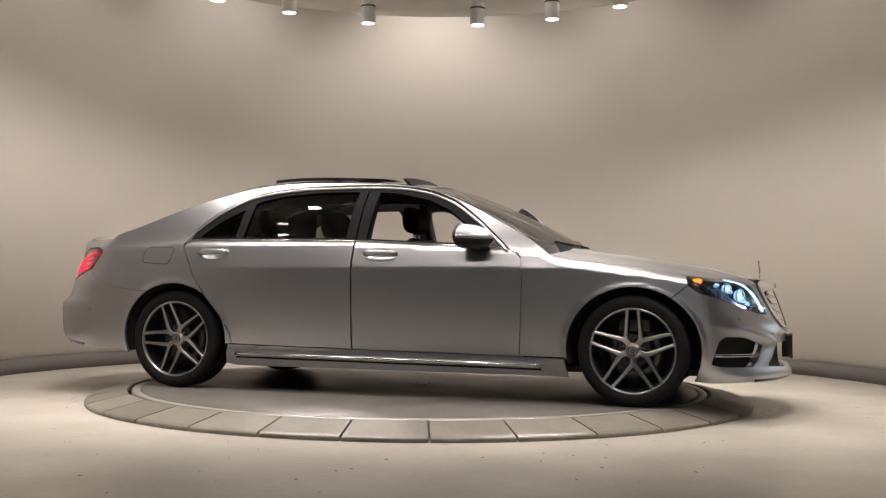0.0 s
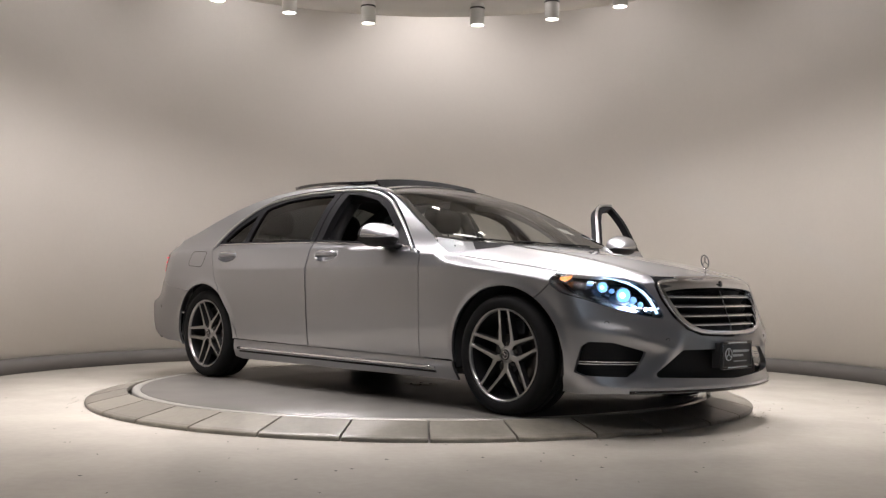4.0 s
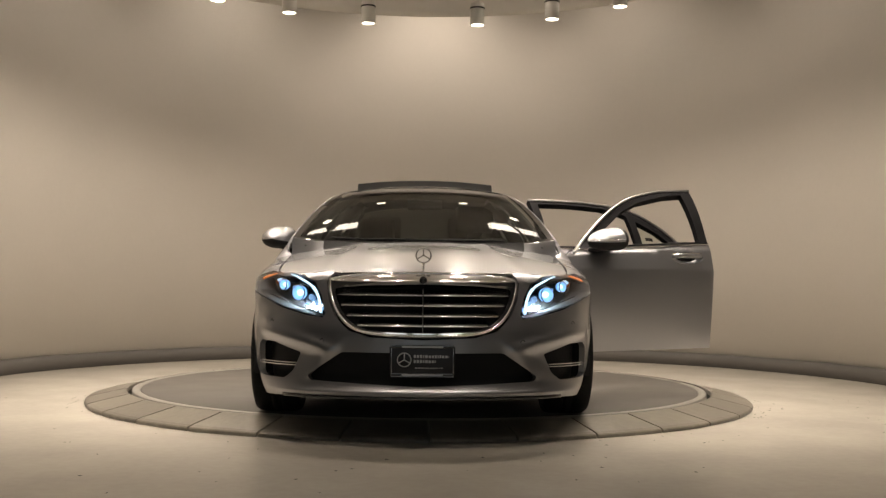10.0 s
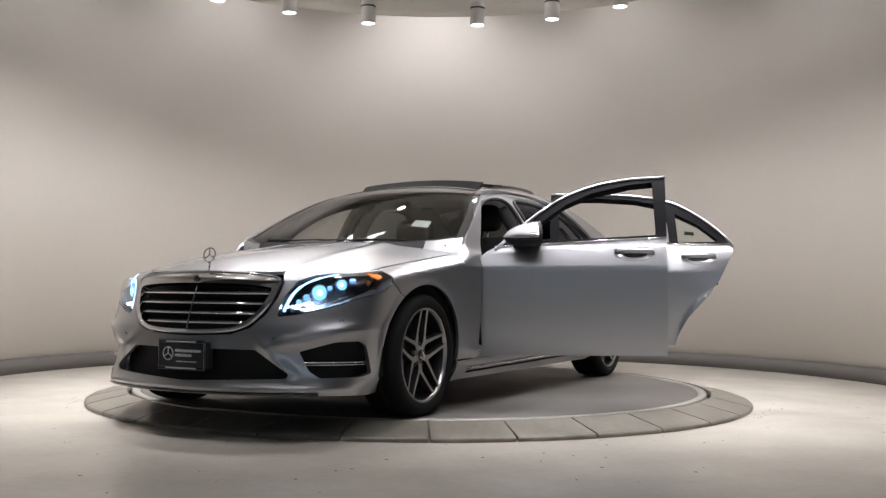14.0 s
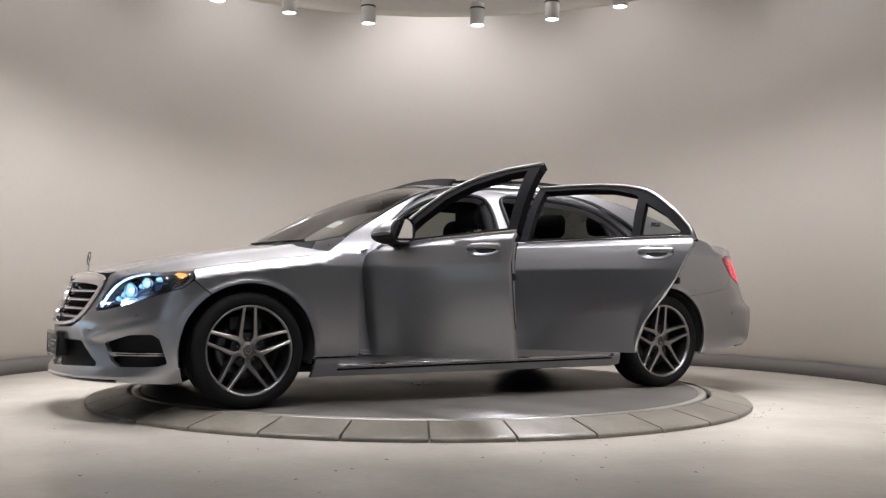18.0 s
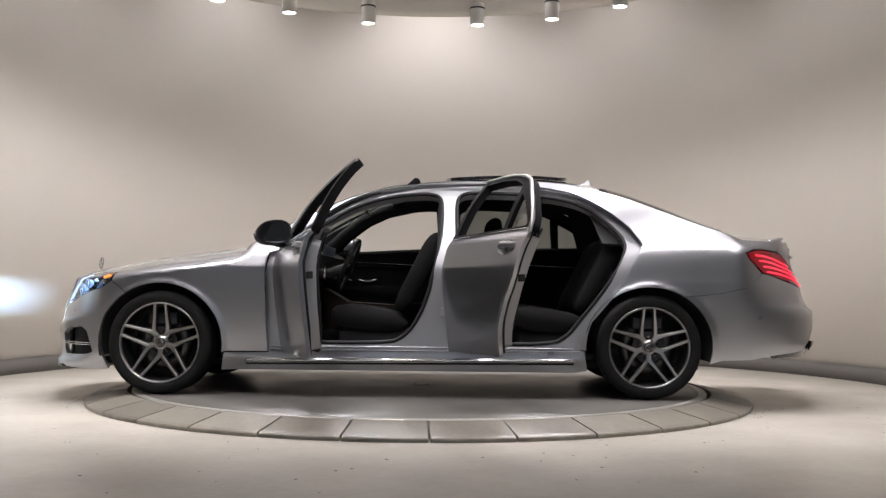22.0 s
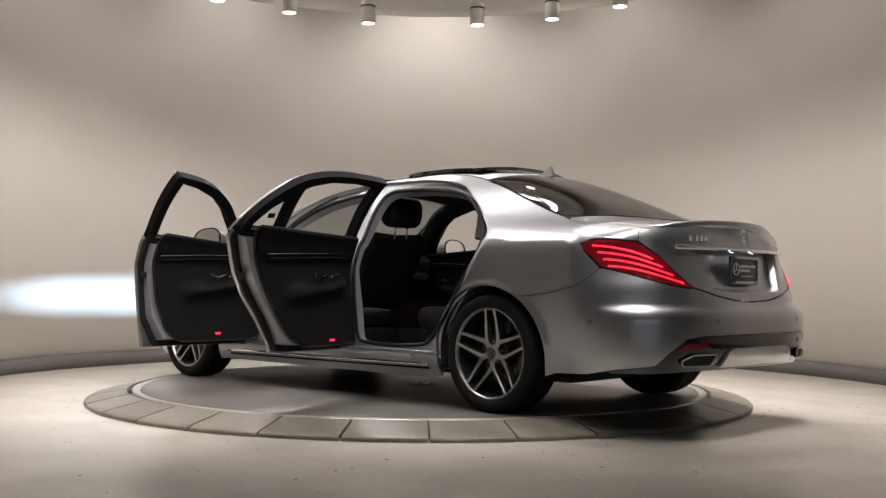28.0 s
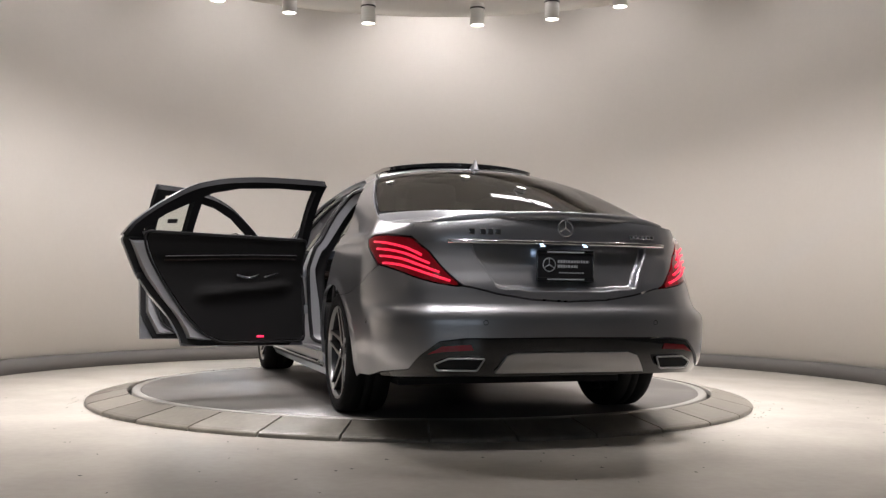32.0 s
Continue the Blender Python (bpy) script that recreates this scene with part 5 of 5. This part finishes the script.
        me.transform(Matrix.Translation((0.060 * math.cos(a), 0.060 * math.sin(a), -0.010)))
        part("wheel_bolt", me, DISC, w)
    part("hub", lathe([(0.0, 0.092), (0.03, 0.092), (0.033, 0.089), (0.036, 0.084), (0.046, 0.084), (0.050, 0.076), (0.052, 0.05)], 40), RIM, w)
    part("hub_cap", lathe([(0.0, 0.0965), (0.027, 0.096), (0.0305, 0.093), (0.031, 0.088)], 32), RIMGREY, w, "round hub cap with a three-rayed emblem")
    me = lathe([(0.0185, 0.0972), (0.0205, 0.0982), (0.0225, 0.0972)], 32)
    em = part("hub_emblem", me, CHROME, w)
    for k in range(3):
        b = 2 * math.pi * k / 3 + math.pi / 6
        part("ray", tube([(0, 0, 0.0975), (0.02 * math.cos(b), 0.02 * math.sin(b), 0.0975)], 0.0022, n=4), CHROME, em)
    return w


for x in (AXLE, -AXLE):
    for sg in (1, -1):
        wheel(x, sg)

# ---- cabin ----
part("cabin_floor", box(-1.55, -0.74, 0.235, 1.0, 0.74, 0.275, 0.01), CARPET, car, "black carpet floor")
part("transmission_tunnel", box(-1.2, -0.14, 0.27, 0.95, 0.14, 0.42, 0.05, 3), CARPET, car)
part("bulkhead", box(0.96, -0.76, 0.22, 1.02, 0.76, 0.90, 0.02), MATT, car)
dash_prof = [(1.02, 0.97), (0.80, 0.985), (0.62, 0.965), (0.56, 0.92), (0.575, 0.84), (0.63, 0.72), (0.68, 0.60), (1.0, 0.55)]
part("dashboard", solid([(x, y, z) for y in (-0.75, -0.4, 0, 0.4, 0.75) for x, z in dash_prof], [(i * 8 + j, i * 8 + (j + 1) % 8, (i + 1) * 8 + (j + 1) % 8, (i + 1) * 8 + j) for i in range(4) for j in range(8)] + [tuple(range(8)), tuple(range(39, 31, -1))], False), LEATHER, car, "black leather dashboard")
part("dash_screen", moved(box(-0.01, -0.26, -0.065, 0.01, 0.26, 0.065, 0.004), Matrix.Translation((0.575, 0.30, 0.925)) @ Matrix.Rotation(radians(-12), 4, "Y")), SCREEN, car, "dark wide display")
part("dash_wood", tube([(0.585, y, 0.80) for y in np.linspace(-0.72, 0.72, 12)], 0.03, n=8), WOOD, car, "dark wood band")
for y in (-0.62, -0.16, 0.0, 0.16, 0.62):
    me = lathe([(0.038, 0.0), (0.042, 0.006), (0.038, 0.012)], 24)
    me.transform(Matrix.Translation((0.56, y, 0.80)) @ Matrix.Rotation(radians(-90), 4, "Y"))
    part("air_vent", me, CHROME, car)
part("centre_console", solid([(x, y, z) for x, z in ((0.62, 0.70), (0.45, 0.60), (0.1, 0.58), (-0.3, 0.62), (-0.34, 0.45), (0.62, 0.40)) for y in (-0.13, 0.13)],
     [(0, 2, 3, 1), (2, 4, 5, 3), (4, 6, 7, 5), (6, 8, 9, 7), (8, 10, 11, 9), (0, 1, 11, 10), (0, 10, 8, 6, 4, 2), (1, 3, 5, 7, 9, 11)]), WOOD, car, "dark wood centre console")
st = Matrix.Translation((0.42, 0.36, 0.86)) @ Matrix.Rotation(radians(68), 4, "Y")
ringp = [st @ Vector((0.185 * math.cos(a), 0.185 * math.sin(a), 0)) for a in np.linspace(0, 2 * math.pi, 40, endpoint=False)]
sw = part("steering_wheel", tube(ringp, 0.016, True, 10, up=(0.9, 0, 0.4)), LEATHER, car, "black leather steering wheel")
me = lathe([(0.0, -0.03), (0.06, -0.03), (0.075, 0.0), (0.07, 0.02), (0.0, 0.03)], 24); me.transform(st)
part("hub_pad", me, LEATHER, sw)
for a in (90, 270, 180):
    part("wheel_spoke", tube([st @ Vector((0.06 * math.cos(radians(a)), 0.06 * math.sin(radians(a)), 0)), st @ Vector((0.18 * math.cos(radians(a)), 0.18 * math.sin(radians(a)), 0))], 0.014, n=6, up=(1, 0, 0)), SATIN, sw)
part("column", tube([st @ Vector((0, 0, -0.02)), (0.75, 0.36, 0.74)], 0.035, n=10), MATT, sw)


def cushion(pts, y0, y1, bulge=0.0):
    """A padded block: a side outline in x and z drawn out in y with rounded flanks."""
    P = rounded(pts, 2)
    c = P.mean(0)
    rows = [(y0, 0.86), (y0 + 0.02, 0.97), (y0 + 0.06, 1.0), ((y0 + y1) / 2, 1.0 - bulge), (y1 - 0.06, 1.0), (y1 - 0.02, 0.97), (y1, 0.86)]
    V = [(*(c + (p - c) * k), y) for y, k in rows for p in P]
    V = [(x, y, z) for x, z, y in V]
    n = len(P)
    F = [(i * n + j, i * n + (j + 1) % n, (i + 1) * n + (j + 1) % n, (i + 1) * n + j) for i in range(len(rows) - 1) for j in range(n)] + [tuple(range(n))[::-1], tuple(range((len(rows) - 1) * n, len(rows) * n))]
    return solid(V, F, True)


def seat(name, x, y0, y1, low=0.0):
    m = (y0 + y1) / 2
    s = part(name, cushion([(x + 0.28, 0.42), (x + 0.30, 0.56), (x + 0.20, 0.60), (x - 0.20, 0.54), (x - 0.26, 0.40)], y0, y1, 0.06), LEATHER, car, "black leather seat")
    part("backrest", cushion([(x - 0.10, 0.54), (x - 0.24, 0.56), (x - 0.50, 1.10 - low), (x - 0.46, 1.155 - low), (x - 0.36, 1.13 - low), (x - 0.26, 0.86)], y0, y1, 0.05), LEATHER, s)
    part("seat_base", box(x - 0.24, y0 + 0.04, 0.27, x + 0.24, y1 - 0.04, 0.42, 0.02), MATT, s)
    part("headrest", cushion([(x - 0.43, 1.18 - low), (x - 0.55, 1.19 - low), (x - 0.565, 1.36 - low), (x - 0.50, 1.40 - low), (x - 0.41, 1.33 - low)], m - 0.14, m + 0.14, 0.0), LEATHER, s)
    for e in (-0.055, 0.055):
        part("headrest_post", tube([(x - 0.475, m + e, 1.10 - low), (x - 0.49, m + e, 1.22 - low)], 0.007, n=8, up=(1, 0, 0)), CHROME, s)
    return s


seat("front_seat", 0.22, 0.12, 0.63, 0.06)
seat("front_seat", -0.12, -0.63, -0.12, 0.14)
for y0, y1 in ((0.04, 0.66), (-0.66, -0.04)):
    seat("rear_seat", -1.00, y0, y1, 0.06)
part("parcel_shelf", box(-1.95, -0.62, 0.985, -1.42, 0.62, 1.02, 0.01), LINING, car)
part("rear_seat_wall", box(-1.66, -0.70, 0.25, -1.58, 0.70, 1.0, 0.01), MATT, car)
hl = [(0.10, 0.0)] + [(x, 0.93 * float(roof_edge(x))) for x in np.linspace(0.09, -1.30, 14)]
part("headlining", panel(lambda x, y: roof(x, y) - np.array([0, 0, 0.045]), hl + [(x, -y) for x, y in hl[::-1][:-1]], d=0.08, thick=0.01), LINING, car, "dark headlining")
mirror_in = part("inside_mirror", moved(box(-0.012, -0.12, -0.035, 0.012, 0.12, 0.035, 0.012), Matrix.Translation((0.33, 0, 1.285)) @ Matrix.Rotation(radians(12), 4, "Y")), MATT, car)
part("mirror_face", moved(box(-0.0005, -0.108, -0.027, 0.0005, 0.108, 0.027), Matrix.Translation((0.3165, 0, 1.282)) @ Matrix.Rotation(radians(12), 4, "Y")), MIRROR, mirror_in)
for sg in (1, -1):
    # door openings: sill with scuff plates, pressed frames with rounded corners, seals and linings
    part("door_sill", solid([(x, sg * y, z) for x in (-1.15, 0.88) for y, z in ((0.70, 0.215), (0.70, 0.325), (0.80, 0.325), (0.835, 0.30), (0.865, 0.292), (0.865, 0.215))],
         [(0, 1, 7, 6), (1, 2, 8, 7), (2, 3, 9, 8), (3, 4, 10, 9), (4, 5, 11, 10), (0, 6, 11, 5), (0, 5, 4, 3, 2, 1), (6, 7, 8, 9, 10, 11)]), JAMB, car, "silver door sill")
    for x0, x1 in ((-0.9, -0.33), (-0.06, 0.70)):
        part("scuff_plate", box(x0, sg * 0.72, 0.3255, x1, sg * 0.785, 0.330, 0.002), SATIN, car, "brushed metal scuff plate")
    for z0 in (0.262, 0.285):
        part("sill_rib", tube(band(sg * SX(np.linspace(-1.10, 0.86, 12)), z0 + 0.035, 0.035), 0.006, n=6), JAMB, car)
    arc_f, arc_r = np.linspace(0.80, -0.285, 24), np.linspace(-0.285, -1.55, 26)
    out_f = [(0.905, 0.285), (0.905, 0.55), (0.908, 0.80), (0.88, 0.925), (0.82, 0.955)] + [(x, float(DOOR_ARC(x)) + 0.015) for x in arc_f] + [(-0.285, 0.285)]
    in_f = [(0.70, 0.345), (0.76, 0.40), (0.775, 0.55), (0.775, 0.78), (0.745, 0.90), (0.66, 1.00)] + [(x, float(DOOR_ARC(x)) - 0.050) for x in np.linspace(0.58, -0.10, 14)] + [(-0.16, 1.345), (-0.225, 1.325), (-0.242, 1.26), (-0.236, 1.10), (-0.222, 0.95), (-0.195, 0.82), (-0.15, 0.64), (-0.08, 0.48), (0.01, 0.38), (0.11, 0.345)]
    out_r = [(-0.287, 0.285)] + [(x, float(DOOR_ARC(x)) + 0.015) for x in arc_r] + [(-1.585, 1.01)] + [(x - 0.012, z) for x, z in REAR_SHUT[1:]] + [(-1.12, 0.285)]
    in_r = [(-0.40, 0.345), (-0.352, 0.40), (-0.345, 1.0), (-0.335, 1.28), (-0.36, 1.335)] + [(x, float(DOOR_ARC(x)) - 0.048) for x in np.linspace(-0.42, -1.26, 16)] + [(-1.40, 1.085), (-1.445, 1.01), (-1.43, 0.92), (-1.36, 0.79), (-1.25, 0.64), (-1.14, 0.50), (-1.06, 0.40), (-0.96, 0.345)]
    for o, h, n in ((out_f, in_f, "front_door_opening"), (out_r, in_r, "rear_door_opening")):
        # frame is body-coloured on the open left side, black on the shut right
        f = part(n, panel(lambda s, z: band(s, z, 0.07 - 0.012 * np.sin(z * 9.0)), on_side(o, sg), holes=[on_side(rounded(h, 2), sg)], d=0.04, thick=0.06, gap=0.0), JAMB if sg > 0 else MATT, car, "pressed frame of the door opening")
        part("rubber_seal", tube([band(sg * SX(x), z, 0.072) for x, z in densify(rounded(h, 2), 0.04)], 0.013, True, 8), MATT, f, "black rubber seal")
    # inner linings of the pillars and roof sides
    part("rear_pillar_lining", panel(lambda s, z: band(s, z, 0.135), on_side([(-1.30, 1.01), (-1.20, 1.30), (-0.9, 1.375), (-1.1, 1.395), (-1.4, 1.31), (-1.75, 1.19), (-2.0, 1.09), (-1.95, 0.99)], sg), d=0.08, thick=0.02), LINING, car)
    part("screen_pillar_lining", tube(band(sg * SX(np.linspace(0.80, -0.10, 16)), DOOR_ARC(np.linspace(0.80, -0.10, 16)) - 0.015, 0.115), 0.035, n=8), LINING, car)
    part("centre_pillar_lining", tube(band(sg * SX(np.linspace(-0.235, -0.245, 10)), np.linspace(0.34, 1.36, 10), 0.15), 0.055, n=8, flat=0.6, up=(1, 0, 0)), LINING, car)
    part("hinge_cover", box(0.80, sg * 0.60, 0.24, 0.98, sg * 0.80, 0.88, 0.03), VOID, car)
    part("quarter_lining", box(-1.60, sg * 0.60, 0.26, -1.25, sg * 0.78, 0.60, 0.03), VOID, car)
    # latch striker and hinges in the frame
    part("door_hinge", moved(box(-0.03, -0.02, -0.03, 0.03, 0.02, 0.03, 0.006), Matrix.Translation(band(sg * SX(-0.27), 0.55, 0.05))), JAMB, car)
    part("door_hinge", moved(box(-0.03, -0.02, -0.03, 0.03, 0.02, 0.03, 0.006), Matrix.Translation(band(sg * SX(-0.27), 0.80, 0.05))), JAMB, car)

# ---- plates, badges, aerial ----
def plate(p, facing, parent, name="number_plate"):
    """A dark dealer plate in a frame: an emblem ring and bars in place of its lettering. It looks along its own +x."""
    M = Matrix.Translation(p) @ Matrix.Rotation(0 if facing > 0 else math.pi, 4, "Z")
    def put(bm):
        return moved(bm, M)
    pl = part(name, put(box(-0.006, -0.152, -0.076, 0.006, 0.152, 0.076, 0.004)), PLATE, parent, "black plate with grey bars and a round emblem")
    for a in ((-0.152, -0.076, 0.152, -0.058), (-0.152, 0.060, 0.152, 0.076)):
        part("plate_frame", put(box(0.006, a[0], a[1], 0.011, a[2], a[3], 0.002)), BLACK, pl)
        part("frame_print", put(box(0.0108, -0.10, (a[1] + a[3]) / 2 - 0.0035, 0.0118, 0.10, (a[1] + a[3]) / 2 + 0.0035)), PRINT, pl)
    for e in (-1, 1):
        part("plate_frame", put(box(0.006, e * 0.153, -0.077, 0.0105, e * 0.147, 0.077, 0.002)), DARKCHROME, pl)
    for z0 in (-0.0755, 0.0755):
        part("plate_edge", put(box(0.0105, -0.152, z0 - 0.002, 0.0125, 0.152, z0 + 0.002)), DARKCHROME, pl)
    me = ring_mesh(np.array([0.008, -0.088, 0.005]), (1, 0, 0), 0.033, 0.0025)
    me.transform(M)
    part("emblem", me, PRINT, pl)
    for k in range(3):
        b = math.pi / 2 + 2 * math.pi * k / 3
        me = tube([(0.008, -0.088, 0.005), (0.008, -0.088 + 0.031 * math.cos(b), 0.005 + 0.031 * math.sin(b))], 0.0025, n=6, up=(1, 0, 0))
        me.transform(M)
        part("emblem_ray", me, PRINT, pl)
    for y0, y1, z, h in ((-0.042, 0.128, 0.022, 0.0075), (-0.042, 0.065, -0.002, 0.0075), (-0.035, 0.10, -0.034, 0.003)):
        yy = y0
        rnd = random.Random(5)
        while yy < y1:
            ww = rnd.uniform(0.006, 0.013)
            part("print_bar", put(box(0.006, yy, z - h, 0.0075, min(yy + ww, y1), z + h * rnd.uniform(0.6, 1.0))), PRINT, pl)
            yy += ww + 0.004
    return pl


plate((2.495, 0.0, 0.352), 1, car)
part("plate_bracket", box(2.44, -0.16, 0.285, 2.49, 0.16, 0.42, 0.005), MATT, car)
plate((-2.664, 0.0, 0.822), -1, car)
for y in (-0.115, 0.115):
    part("plate_lamp", box(-2.66, y - 0.010, 0.917, -2.65, y + 0.010, 0.920, 0.001), PLATEGLOW, car, "small lit plate lamp")
part("boot_trim", tube([lid_fn(w, 0.935) - np.array([0.008, 0, 0]) for w in np.linspace(float(SR(0.64)), 2 * S_END - float(SR(0.64)), 44)], 0.013, n=8, flat=0.9, up=(1, 0, 0)), CHROME, car, "chrome strip across the boot lid")
sp_y = np.linspace(-0.62, 0.62, 32)
V = []
for y in sp_y:
    xo = -2.63 + 0.16 * (y / 0.72) ** 2 * 1.2
    zt = float(trunk_z(xo, y))
    f = 1 - (abs(y) / 0.63) ** 6
    V += [(xo + 0.10, y, zt + 0.008), (xo + 0.03, y, zt + 0.008 + 0.016 * f), (xo - 0.02, y, zt + 0.006 + 0.024 * f), (xo - 0.028, y, zt + 0.0 + 0.018 * f), (xo - 0.012, y, zt - 0.012), (xo + 0.10, y, zt - 0.012)]
part("boot_spoiler", solid(V, [(i * 6 + j, i * 6 + (j + 1) % 6, i * 6 + 6 + (j + 1) % 6, i * 6 + 6 + j) for i in range(31) for j in range(6)] + [tuple(range(6))[::-1], tuple(range(186, 192))], True), PAINT, car, "low silver lip spoiler")
bd = np.array([-2.668, 0, 1.008])
em = part("boot_emblem", ring_mesh(bd, (-1, 0, 0.1), 0.040, 0.0045), CHROME, car, "chrome ring emblem with three rays")
for k in range(3):
    b = math.pi / 2 + 2 * math.pi * k / 3
    part("ray", tube([bd, bd + np.array([0, 0.038 * math.cos(b), 0.038 * math.sin(b)])], 0.0045, n=6, up=(1, 0, 0)), CHROME, em)
for base_y, n, w in ((0.50, 4, 0.030), (-0.40, 6, 0.018)):
    for k in range(n):
        y = base_y - k * (w + 0.012) - (0.02 if n == 4 and k else 0)
        p = lid_fn(SR(abs(y)) if y > 0 else 2 * S_END - SR(abs(y)), 0.985 if n == 4 else 0.975)
        part("badge_bar", moved(box(-0.004, -w / 2, -0.015 if n == 4 else -0.009, 0.004, w / 2, 0.015 if n == 4 else 0.009, 0.002), Matrix.Translation(p - np.array([0.003, 0, 0]))), CHROME, car, "chrome badge bar")
fin = [(-1.20, 0.0), (-1.245, 0.035), (-1.285, 0.062), (-1.30, 0.062), (-1.315, 0.0)]
V = [(x, s * (0.016 if z == 0 else 0.004), float(crown(-1.26)) - 0.006 + z) for s in (-1, 1) for x, z in fin]
part("aerial_fin", solid(V, [(0, 1, 2, 3, 4), (9, 8, 7, 6, 5)] + [(i, 5 + i, 5 + (i + 1) % 5, (i + 1) % 5) for i in range(5)], False), PAINT, car, "silver roof aerial fin")
# parking sensors
for sg in (1, -1):
    for s0, z0 in ((float(SX(-2.29)), 0.537), (float(SR(0.45)), 0.545)):
        p = band(sg * s0, z0)
        part("parking_sensor", ring_mesh(p, p - band(sg * s0, z0, 0.1), 0.011, 0.0014), VOID, car)
    for s0, z0 in ((float(SX(2.20)), 0.53), (float(SF(0.50)), 0.44)):
        p = front_fn(np.array(sg * s0), np.array(z0))
        part("parking_sensor", ring_mesh(p, band(sg * s0, z0) - band(sg * s0, z0, 0.1), 0.011, 0.0014), VOID, car)
# wipers and paper on the dashboard
part("wiper", tube([roof(x, y) + np.array([0, 0, 0.006]) for x, y in ((1.075, 0.50), (1.112, 0.25), (1.125, -0.10))], 0.005, n=6), MATT, car)
part("wiper", tube([roof(x, y) + np.array([0, 0, 0.006]) for x, y in ((1.118, -0.08), (1.098, -0.35), (1.035, -0.58))], 0.005, n=6), MATT, car)
part("windscreen_label", solid([roof(x, y) - np.array([0, 0, 0.004]) for x, y in ((0.90, 0.44), (0.90, 0.56), (0.82, 0.545), (0.82, 0.43))], [(0, 1, 2, 3)]), MARK, car, "white label inside the windscreen")
part("fuel_flap", tube([band(-SX(x), z, 0.0003) for x, z in densify(chamfered([(-1.60, 0.975), (-1.83, 0.98), (-1.865, 0.868), (-1.64, 0.855)], 0.03), 0.03)], 0.0022, True, 5), VOID, car, "thin gap round the fuel flap")

# ---- what moves ----
OFF = Vector((0.0781, 0.0143, 0.0))

TURN = (
    (0, -19.2), (1, -26.5), (2, -33.86), (3, -40.68), (3.5, -44.09), (5.5, -57.94), (6, -61.55), (7, -68.87), (8, -76.11), (9, -83.28), (10, -90.18), (11, -97.09), (12, -103.97), (13, -111.16), (14, -118.77), (14.5, -122.64),
    (16.5, -138.32), (17, -142.36), (18, -150.52), (19, -158.55), (20, -166.36), (21, -174.18), (22, -182.42), (23, -190.76), (24, -198.75), (25, -206.13), (25.5, -209.55), (27.5, -222.37), (28, -225.63), (29, -232.16), (30, -239.11), (31, -246.61), (32, -253.75))


def motions():
    """The disc turns, and the car with it."""
    walk(car, [(t, Matrix.Rotation(radians(a), 4, "Z") @ Matrix.Translation(OFF)) for t, a in TURN])
    walk(turntable, [(t, Matrix.Rotation(radians(a), 4, "Z")) for t, a in TURN])


motions()
